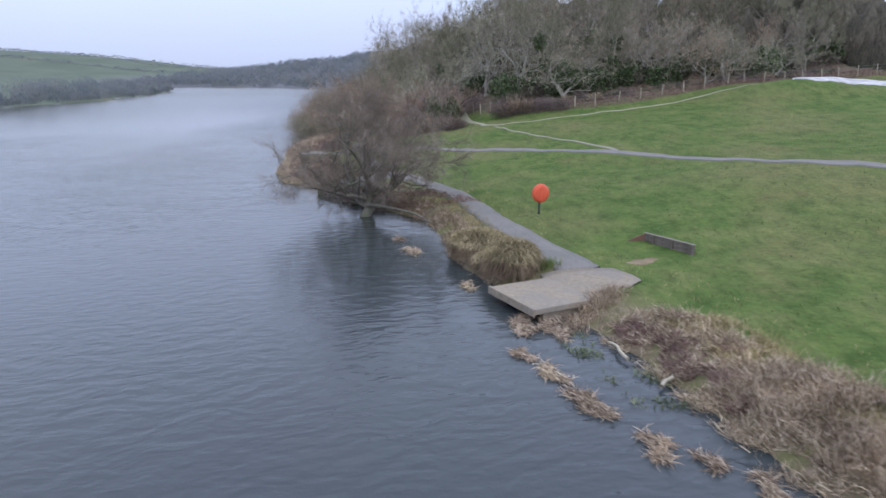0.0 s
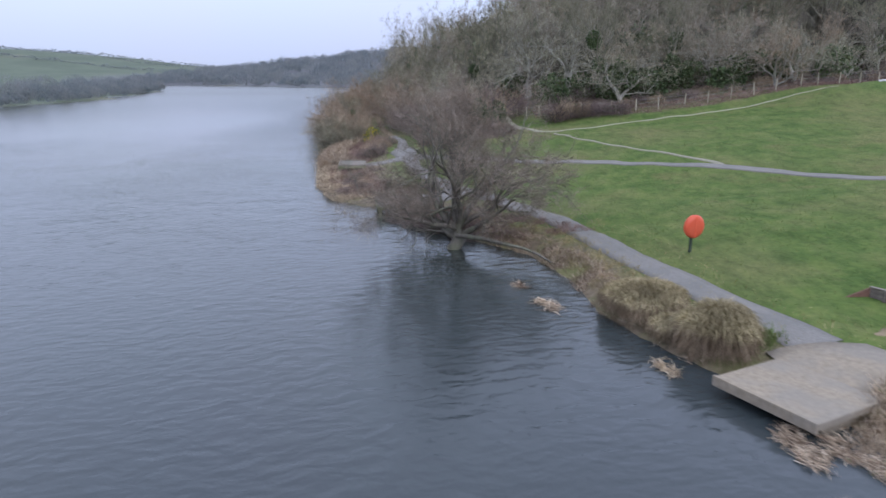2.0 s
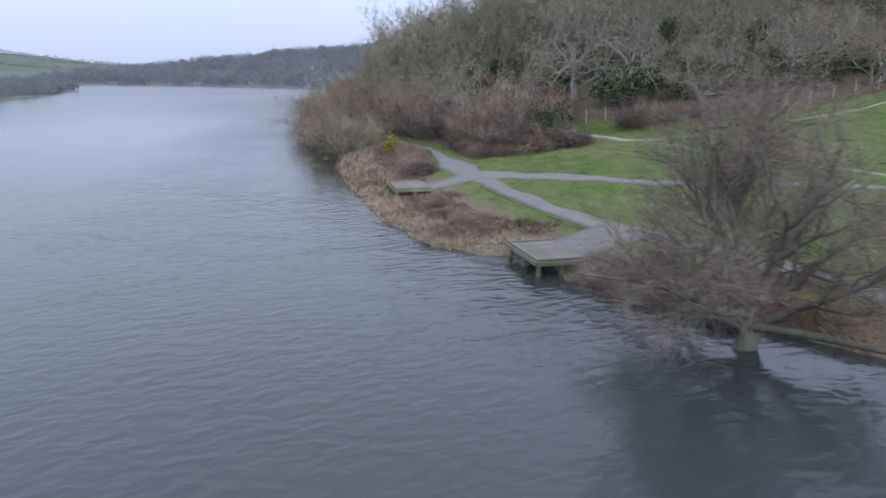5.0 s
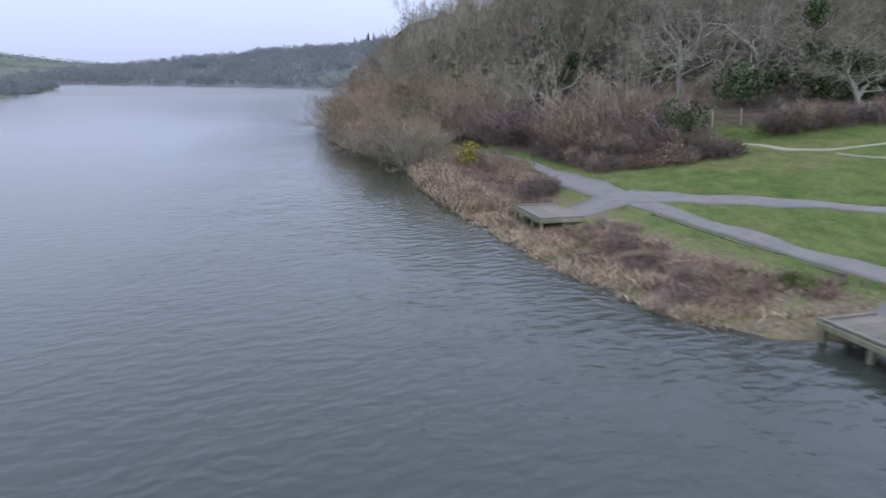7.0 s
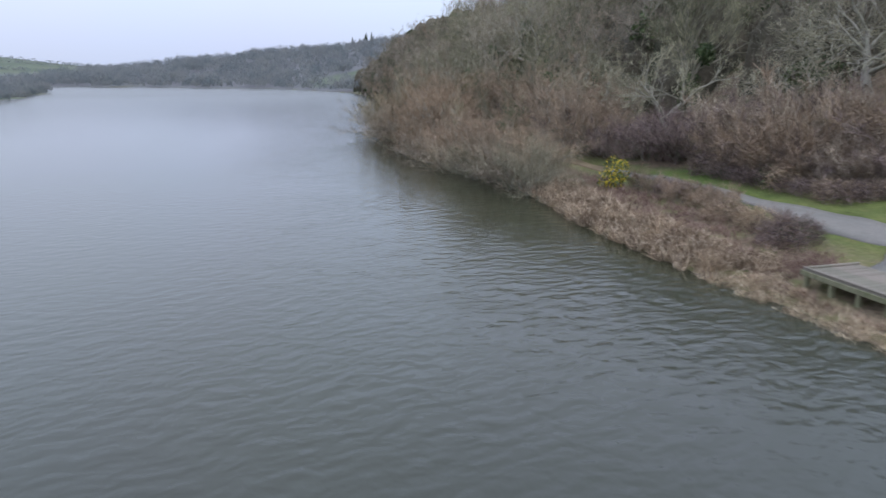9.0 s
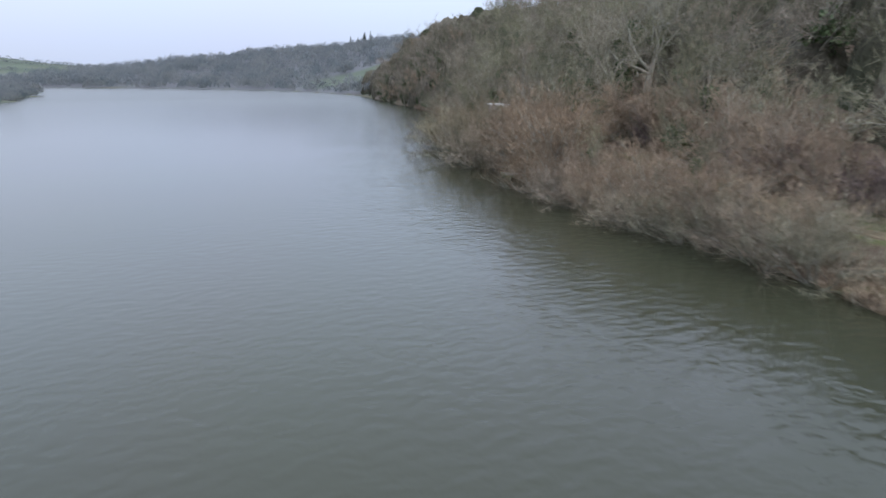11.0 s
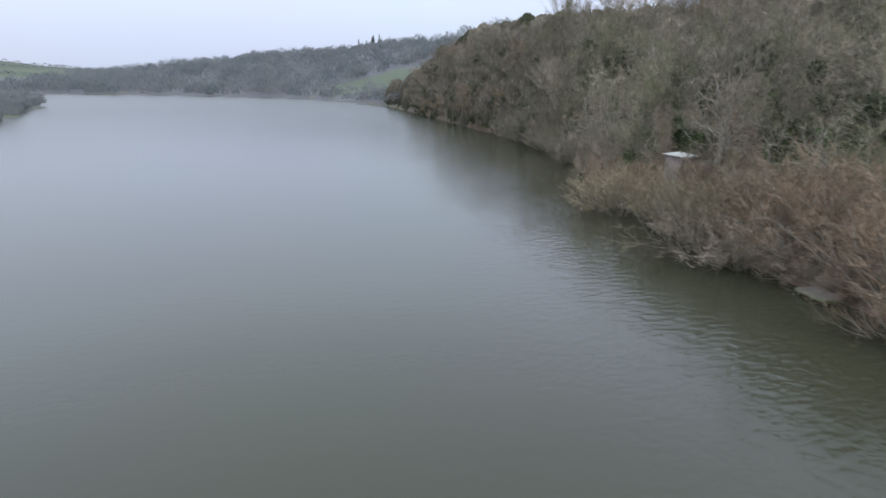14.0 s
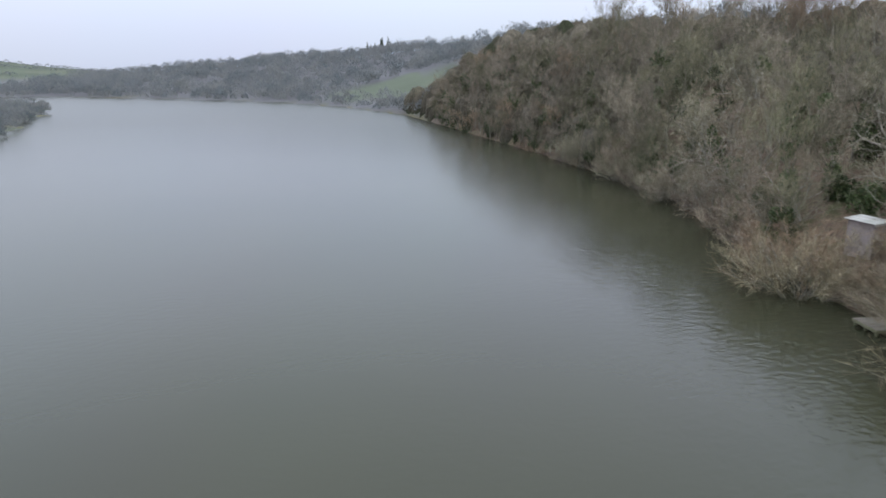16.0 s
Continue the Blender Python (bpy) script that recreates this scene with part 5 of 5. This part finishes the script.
def canopy(places, rng, radius, height, step, twigs, length, width, low=0.45, full=0.86, curve=0.5, reach=1.0, sheeted=True):
    """Massed bare crowns in one mesh: an uneven sheet of rounded tops with twigs standing out of it, or twigs alone. Returns points, faces and tones."""
    px = np.array(places)
    x0, y0 = px[:, 0].min() - radius * 1.5, px[:, 1].min() - radius * 1.5
    nx, ny = int((np.ptp(px[:, 0]) + radius * 3) / step) + 2, int((np.ptp(px[:, 1]) + radius * 3) / step) + 2
    gx, gy = np.meshgrid(x0 + np.arange(nx) * step, y0 + np.arange(ny) * step)
    gx, gy = gx + rng.uniform(-0.3, 0.3, gx.shape) * step, gy + rng.uniform(-0.3, 0.3, gx.shape) * step
    top, tone = np.full(gx.shape, -99.0), np.zeros(gx.shape)
    sliver, slim = [], []
    for x, y, z, s in places:
        r, h, hue = radius * s * rng.uniform(0.85, 1.2), height * s * rng.uniform(0.8, 1.15), rng.uniform(0, 1)
        i0, i1 = max(int((x - r - x0) / step), 0), int((x + r - x0) / step) + 2
        j0, j1 = max(int((y - r - y0) / step), 0), int((y + r - y0) / step) + 2
        q = np.hypot(gx[j0:j1, i0:i1] - x, gy[j0:j1, i0:i1] - y) / r
        zz = np.where(q < 1, z + h * (low + (full - low) * np.clip(1 - q * q, 0, 1) ** curve), -99)
        better = zz > top[j0:j1, i0:i1]
        top[j0:j1, i0:i1] = np.where(better, zz, top[j0:j1, i0:i1])
        tone[j0:j1, i0:i1] = np.where(better, hue, tone[j0:j1, i0:i1])
        n = int(twigs * rng.uniform(0.7, 1.3))
        u = unit(rng.normal(size=(n, 3)) + np.array([0, 0, 0.5]))
        u[:, 2] = np.abs(u[:, 2])
        p = np.array([x, y, z + h * low]) + u * np.array([r, r, h * (full - low)]) * reach * rng.uniform(0.7, 1.02, (n, 1)) - [0, 0, 0.3]
        sliver.append(slivers(p, unit(u * 0.8 + rng.normal(size=(n, 3)) * 0.35 + np.array([0, 0, 0.55])), length * s * rng.uniform(0.4, 1.1, n), width * rng.uniform(0.5, 1.2, n), rng))
        slim.append(np.repeat(np.clip(hue + rng.normal(size=n) * 0.12, 0, 1), 3))
    if not sheeted:
        return *join_tris(sliver), np.concatenate(slim)
    covered = top > -90
    base = ground(gx, gy)
    z = np.where(covered, top + rng.normal(size=top.shape) * 0.04 * height, base - 0.3)
    c = np.arange(nx * ny).reshape(ny, nx)
    quad = np.stack([c[:-1, :-1], c[:-1, 1:], c[1:, 1:], c[1:, :-1]], -1).reshape(-1, 4)
    quad = quad[covered.ravel()[quad].any(1)]
    used, back = np.unique(quad, return_inverse=True)
    quad = back.reshape(-1, 4)
    sheet = np.stack([gx, gy, z], -1).reshape(-1, 3)[used]
    v, t = join_tris([(sheet, np.concatenate([quad[:, [0, 1, 2]], quad[:, [0, 2, 3]]]))] + sliver)
    return v, t, np.concatenate([tone.ravel()[used]] + slim)


def canopy_wood(name, label, category, mat, *build):
    v, t, tone = canopy(*build)
    me = mesh_of(name, v, t, mat, True)
    layer = me.color_attributes.new("tone", "FLOAT_COLOR", "POINT")
    layer.data.foreach_set("color", np.repeat(tone[:, None], 4, 1).astype(np.float32).ravel())
    return whole(name, me, label, category, kind="stuff")


rng = np.random.RandomState(9)
for x, y, d in FAR:
    if 118 < y < 262 and d < 33 or 262 <= y < 335 and d < 19 or y <= 118 and x < 42:
        k, size = random.choice((0, 0, 1, 1, 1, 2, 3, 3, 3)), random.uniform(0.85, 1.25) * (0.8 if d > 17 and y > 118 else 1.0)
        if y > 195 or d > 24 or y <= 118:
            DEEP.append((k, x, y, size))
        else:
            put(LITE[k], x, y, random.uniform(0, 360), size, sink=0.6)
for k, label in enumerate(("pale bare trees massed on the steep far side", "olive-grey bare trees massed on the steep far side", "reddish bare trees massed on the steep far side", "ivy-hung bare trees massed on the steep far side")):
    massed(label, LITE[k], [(x, y, random.uniform(0, 6.28), s) for j, x, y, s in DEEP if j == k])
hill = [(x, y, float(ground(x, y)), rng.uniform(0.75, 1.2) * (0.6 if 118 < y < 262 and d < 33 or 262 <= y < 335 and d < 19 or y <= 118 and x < 42 else 1.0)) for x, y, d in FAR]
canopy_wood("wood", "bare grey-brown winter wood covering the hillside", "wood", M_HILLWOOD, hill, rng, 3.0, 9.0, 0.9, 120, 1.7, 0.08, 0.3, 0.74, 0.55)


def far_places(count, x0, x1, y0, y1, test):
    out = []
    while len(out) < count:
        x, y = rng.uniform(x0, x1), rng.uniform(y0, y1)
        d = float(shore_distance(np.array(x), np.array(y)))
        if test(x, y, d):
            out.append((x, y, float(ground(x, y)), rng.uniform(0.6, 1.3) * (0.45 + 0.55 * min(1, d / 22))))
    return out


across = far_places(2300, -330, 150, 345, 950, lambda x, y, d: 0.5 < d < 330 and not (x < -150 and y < 600 and d > 14) and not (x < 45 and 395 < y < 540 and 26 < d < 85 and x > -60))
canopy_wood("wood", "bare woods on the far hills across the lake", "wood", M_HAZED_WOOD, across, rng, 4.8, 11.0, 3.0, 150, 1.8, 0.46, 0.2, 0.78, 0.6, 1.0, False)
shore = far_places(620, -260, -100, 60, 460, lambda x, y, d: 1 < d < (34 if (x * 0.37 + y * 0.21) % 7 < 3 else 22))
canopy_wood("wood", "bare scrub along the opposite shore", "wood", M_HAZED_WOOD, shore, rng, 3.3, 7.0, 3.0, 170, 1.3, 0.22, 0.12, 0.8, 0.6, 1.0, False)
hedges = [(x, y + 8 * math.sin(x / 30), float(ground(x, y)), rng.uniform(0.4, 1.1)) for y, xa, xb in ((1090, -900, -330), (1180, -900, -330), (980, -760, -420), (300, -330, -255), (430, -420, -290)) for x in np.arange(xa, xb, 6.0)]
canopy_wood("hedge", "dark hedges and trees between far fields", "hedge", M_HAZED_WOOD, hedges, rng, 4.5, 6.0, 3.0, 60, 2.0, 0.8, 0.1, 0.8, 0.6, 1.0, False)
spires = [(-15 + rng.uniform(-14, 14), 784 + rng.uniform(-10, 10), 0, rng.uniform(0.8, 1.2)) for _ in range(9)]
spires = [(x, y, float(ground(x, y)), s) for x, y, _, s in spires]


def conifers(places, height, tiers):
    """Dark far conifers: drooping twigs in narrowing tiers round a thin stem."""
    out = []
    for x, y, z, s in places:
        f = np.repeat(np.arange(tiers) / tiers, 14)
        a, n = rng.uniform(0, 6.28, len(f)), len(f)
        p = np.stack([np.full(n, x), np.full(n, y), z + s * height * (0.2 + 0.78 * f)], 1)
        d = unit(np.stack([np.cos(a), np.sin(a), np.full(n, -0.25)], 1))
        out.append(slivers(p, d, s * height * 0.26 * (1.08 - f), np.full(n, 0.9 * s), rng))
        out.append(slivers(np.array([[x, y, z - 0.5]]), np.array([[0, 0, 1.0]]), np.array([height * s * 1.02]), np.array([0.6]), rng))
    return join_tris(out)


whole("conifers", mesh_of("conifers", *conifers(spires, 15, 12), M_CONIFER), "dark conifers on the far ridge", "conifer", kind="stuff")


# reeds, sedge and grass
def reed_stuff(name, label, points, mat, height, width, spread, flop, seed, kind="stuff", m=None):
    r = np.random.RandomState(seed)
    p = np.asarray(points, float)
    n = len(p)
    d = unit(np.array([0, 0, 1.0]) + r.normal(size=(n, 3)) * np.array([spread, spread, 0.1]))
    bend = r.normal(size=(n, 3)) * np.array([flop, flop, flop * 0.5]) - np.array([0, 0, flop * 0.4])
    return whole(name, mesh_of(name, *blades(p, d, height * r.uniform(0.45, 1.2, n), width * r.uniform(0.6, 1.4, n), bend, r), mat), label, "reeds" if mat is M_REED else "grass", kind=kind, m=m)


def strip(count, y0, y1, d0, d1, seed, clump=0.5):
    """Points on the bank between two distances from the water's edge, gathered in clumps."""
    r = np.random.RandomState(seed)
    got = np.zeros((0, 3))
    while len(got) < count:
        y = r.uniform(y0, y1, 30000)
        sx = np.interp(y, [p[1] for p in SHORE[:31]], [p[0] for p in SHORE[:31]])
        x = sx + r.uniform(d0 - 1.5, d1 * 1.4 + 1.0, 30000)
        d = shore_distance(x, y)
        open_deck = ((x > -16.4) & (x < -12.6) & (y > 60.9) & (y < 65.0)) | ((x > -11.7) & (x < -8.2) & (y > 45.2) & (y < 49.2)) | ((x > -0.5) & (x < 4.4) & (y > 20.8) & (y < 25.2))
        keep = ~open_deck & (d > d0) & (d < d1) & (waves(x, y, 2.1, seed) + waves(x, y, 0.7, seed + 1) * 0.7 > -clump + r.uniform(-0.5, 0.5, 30000))
        got = np.concatenate([got, np.stack([x, y, np.maximum(ground(x, y), -0.05)], 1)[keep]])
    return got[:count]


reed_stuff("reed_bed", "pale dead reeds flattened along the lake bank", strip(13000, 7, 20.6, -0.4, 2.3, 71, -0.1), M_REED, 0.5, 0.017, 1.1, 1.3, 1)
reed_stuff("reed_bed", "flattened purplish dead stems along the lake bank", strip(4200, 15.0, 20.4, 0.1, 1.9, 77, -0.55), M_DOCK, 0.42, 0.017, 1.1, 1.2, 11)
reed_stuff("reed_bed", "straw-coloured rough grass at the edge of the meadow", strip(8000, 7, 20.0, 1.2, 2.9, 78, 0.2), M_SEDGE, 0.4, 0.016, 0.8, 1.1, 12)
reed_stuff("reed_bed", "tall straw-coloured grass leaning over the meadow's edge", strip(9000, 7, 16.0, 0.3, 2.9, 86, -0.1), M_REED, 0.85, 0.016, 0.5, 1.0, 16)
reed_stuff("water_weed", "pale green weeds standing in the shallow pool", strip(700, 15.5, 20.4, -1.7, -0.2, 79, -0.5), M_WEED, 0.24, 0.03, 0.7, 0.9, 13)
reed_stuff("reed_bed", "dead reeds and sedge along the bank", strip(5500, 24.4, 39, -0.15, 1.1, 72, 0.0), M_REED, 0.35, 0.016, 0.8, 1.2, 2)
reed_stuff("reed_bed", "olive sedge and grass on the bank below the path", strip(5000, 26.0, 44, 0.2, 2.2, 80, 0.1), M_SEDGE, 0.28, 0.016, 0.7, 1.1, 14)
reed_stuff("reed_bed", "pale dead reeds at the water's edge between the platforms", strip(6500, 49.6, 66, -0.4, 1.5, 73, 0.1), M_REED, 0.5, 0.018, 0.8, 1.2, 3)
reed_stuff("reed_bed", "purplish dead stems on the bank between the platforms", strip(7000, 50.4, 66, 0.6, 3.8, 85, 0.0), M_DOCK, 0.5, 0.016, 0.8, 1.1, 15)
reed_stuff("reed_bed", "purplish dead stems on the bank below the willow", strip(4500, 38.0, 45.6, 0.1, 3.2, 88, 0.0), M_DOCK, 0.42, 0.016, 0.8, 1.1, 22)
reed_stuff("reed_bed", "pale standing dead reeds at the water's edge", strip(11000, 66, 86, -0.3, 2.2, 74, -0.25), M_REED, 1.0, 0.028, 0.65, 1.2, 4)
reed_stuff("reed_bed", "purplish dead stems on the bank above the reeds", strip(6000, 66, 86, 1.7, 4.6, 87, 0.0), M_DOCK, 0.6, 0.016, 0.7, 1.1, 17)
fx = np.random.RandomState(88).uniform(1.5, 46, 9000)
fy = np.interp(fx, [p[0] for p in FENCE], [p[1] for p in FENCE]) + np.random.RandomState(89).uniform(-0.8, 1.8, 9000)
reed_stuff("cut_brash", "brown dead bracken and cut brash under the fence", np.stack([fx, fy, ground(fx, fy)], 1), M_DOCK, 0.5, 0.02, 0.9, 1.1, 18)
reed_stuff("bank_grass", "rough grass on the lake bank", strip(5000, 9, 88, 1.5, 4.6, 75), M_SEDGE, 0.17, 0.013, 0.5, 0.9, 5)


def lawn_points(count, seed):
    r = np.random.RandomState(seed)
    x, y = r.uniform(-9, 32, count * 3), r.uniform(9, 76, count * 3)
    path_x = np.interp(y, *BANK_X)
    fy = np.interp(x, [p[0] for p in FENCE], [p[1] for p in FENCE])
    keep = (x > path_x + 0.8) & (y < fy) & (shore_distance(x, y) > 2)
    return np.stack([x, y, ground(x, y) - 0.01], 1)[keep][:count]


turf = lawn_points(70000, 76)
rt = np.random.RandomState(6)
me = mesh_of("meadow_grass", *slivers(turf, unit(np.array([0, 0, 1.0]) + rt.normal(size=turf.shape) * 0.5), 0.08 * rt.uniform(0.5, 1.3, len(turf)), 0.03 * rt.uniform(0.6, 1.4, len(turf)), rt), M_GRASS)
whole("meadow_grass", me, "short green meadow grass", "grass", kind="stuff")


def tussock(x, y, radius, height, label, seed):
    """A mound of arching blades over a skirt of dead ones."""
    r = np.random.RandomState(seed)
    root = thing("sedge_tussock", label, "grass tussock", pose(x, y, float(ground(x, y)) - 0.05))
    n = 3600
    a, q = r.uniform(0, 6.28, n), np.sqrt(r.uniform(0, 1, n))
    wide = radius * 0.72 * (1 + 0.1 * np.sin(a * 3 + seed))
    out = np.stack([np.cos(a), np.sin(a), 0 * a], 1)
    up = np.array([0, 0, 1.0])
    p = out * (q * wide)[:, None] + up * (0.66 * height * np.sqrt(1 - 0.75 * q ** 2))[:, None]
    d = unit(out * (0.25 + 0.75 * q)[:, None] + up * (1 - 0.5 * q)[:, None] + r.normal(size=(n, 3)) * 0.3)
    bend = out * 0.7 - up * (0.7 + 1.3 * q)[:, None] + r.normal(size=(n, 3)) * 0.3
    part_of("leaf_mass", mesh_of("leaf_mass", *blades(p - d * 0.1, d, height * 0.4 * r.uniform(0.6, 1.3, n), r.uniform(0.012, 0.024, n), bend, r), M_TUSSOCK), root)
    n = 2200
    a = r.uniform(0, 6.28, n)
    wide = radius * 0.74 * (1 + 0.1 * np.sin(a * 3 + seed))
    out = np.stack([np.cos(a), np.sin(a), 0 * a], 1)
    p = out * (wide * r.uniform(0.75, 1.0, n))[:, None] + up * (height * r.uniform(0.12, 0.5, n))[:, None]
    d = unit(out * 0.45 - up * 0.7 + r.normal(size=(n, 3)) * 0.25)
    part_of("dead_skirt", mesh_of("dead_skirt", *blades(p, d, height * 0.42 * r.uniform(0.6, 1.2, n), r.uniform(0.012, 0.024, n), -up * 0.8 + r.normal(size=(n, 3)) * 0.2, r), M_SKIRT), root, "brown dead leaves hanging to the ground")


tussock(0.72, 25.75, 1.25, 1.55, "large straw-coloured sedge tussock beside the concrete platform", 81)
tussock(-0.5, 28.7, 1.7, 1.2, "olive sedge tussock on the lake bank", 82)
tussock(-0.2, 27.0, 0.9, 0.7, "olive sedge tussock on the lake bank", 83)
tussock(-1.1, 30.0, 0.8, 0.6, "low olive sedge tussock on the lake bank", 84)


rs = np.random.RandomState(97)
side = np.linspace(0, 1, 1500)[:, None] * np.array([2.0, 1.9]) + np.array([1.85, 20.65]) + rs.normal(size=(1500, 2)) * 0.28
reed_stuff("reed_bed", "dead reeds grown up round the concrete platform", np.stack([side[:, 0], side[:, 1], np.maximum(ground(side[:, 0], side[:, 1]), -0.05)], 1), M_REED, 0.5, 0.015, 0.8, 1.1, 21)
tuft = np.random.RandomState(95).normal(size=(700, 2)) * np.array([0.32, 0.28]) + np.array([1.75, 25.75])
reed_stuff("grass_tuft", "fresh green grass beside the concrete platform", np.stack([tuft[:, 0], tuft[:, 1], ground(tuft[:, 0], tuft[:, 1])], 1), M_GRASS, 0.32, 0.022, 0.5, 0.9, 19)
tuft = np.random.RandomState(96).normal(size=(500, 2)) * np.array([0.3, 0.25]) + np.array([-9.9, 51.7])
reed_stuff("grass_tuft", "fresh green tuft on the dead bank", np.stack([tuft[:, 0], tuft[:, 1], ground(tuft[:, 0], tuft[:, 1])], 1), M_GRASS, 0.4, 0.025, 0.5, 0.9, 20)


def reed_mat(x, y, rx, ry, turn, seed, count=420):
    r = np.random.RandomState(seed)
    a, q = r.uniform(0, 6.28, count), np.sqrt(r.uniform(0, 1, count))
    p = np.stack([q * np.cos(a) * rx, q * np.sin(a) * ry, r.uniform(-0.02, 0.08, count)], 1)
    p[:, :2] += np.stack([np.sin(p[:, 1] * 7 + seed) * 0.12, np.sin(p[:, 0] * 6 + seed) * 0.1], 1)
    d = unit(r.normal(size=(count, 3)) * np.array([0.5, 1, 0.14]) + np.array([0, 0, 0.05]))
    bend = r.normal(size=(count, 3)) * np.array([0.5, 0.5, 0.3]) - np.array([0, 0, 0.3])
    me = mesh_of("reed_mat", *blades(p, d, r.uniform(0.12, 0.42, count), r.uniform(0.012, 0.028, count), bend, r), M_REED)
    whole("reed_mat", me, "mat of dead reeds lying on the water", "reeds", "floating reed mats", m=pose(x, y, 0.02, 0, 0, turn))


for k, (x, y, rx, ry, turn, n) in enumerate(((-3.4, 30.1, 0.45, 0.6, 20, 320), (-1.0, 24.9, 0.5, 0.25, -30, 160), (0.5, 18.7, 0.3, 0.35, 0, 260), (1.1, 17.5, 0.35, 0.6, 20, 330), (1.8, 15.8, 0.5, 0.75, 25, 520),
                                             (2.9, 13.8, 0.55, 0.4, -20, 420), (3.8, 13.2, 0.3, 0.3, 0, 200), (0.7, 20.9, 0.8, 0.5, -40, 520), (1.6, 20.6, 0.8, 0.4, 10, 420), (-4.2, 32.5, 0.3, 0.3, 0, 120), (4.6, 12.4, 0.5, 0.4, 10, 260))):
    reed_mat(x, y, min(rx, ry) * 0.6, max(rx, ry) * 1.15, 16 + turn * 0.4, 90 + k, int(n * 1.3))

for x, y, z, ln, r, turn, label in ((-0.9, 27.8, 0.05, 1.8, 0.07, -57, "bleached driftwood log at the water's edge"), (3.2, 18.8, 0.12, 1.2, 0.05, 100, "bleached fallen branch among the reeds"), (4.0, 16.9, 0.1, 0.8, 0.06, 50, "bleached fallen branch among the reeds")):
    pts = np.array([[-ln / 2, 0, 0], [-ln / 6, 0.04, 0.03], [ln / 5, -0.03, 0.05], [ln / 2, 0.05, 0.02]])
    whole("log", mesh_of("log", *tubes([(pts, [r, r * 0.95, r * 0.8, r * 0.5], 8)]), M_POST, True), label, "log", m=pose(x, y, z, 0, 0, turn))

for root in OAKS + GNARLED + ASHES + IVIED + LITE + SALLOWS + BRAMBLES + SHRUBS:
    for o in (*root.children, root):
        bpy.data.objects.remove(o)
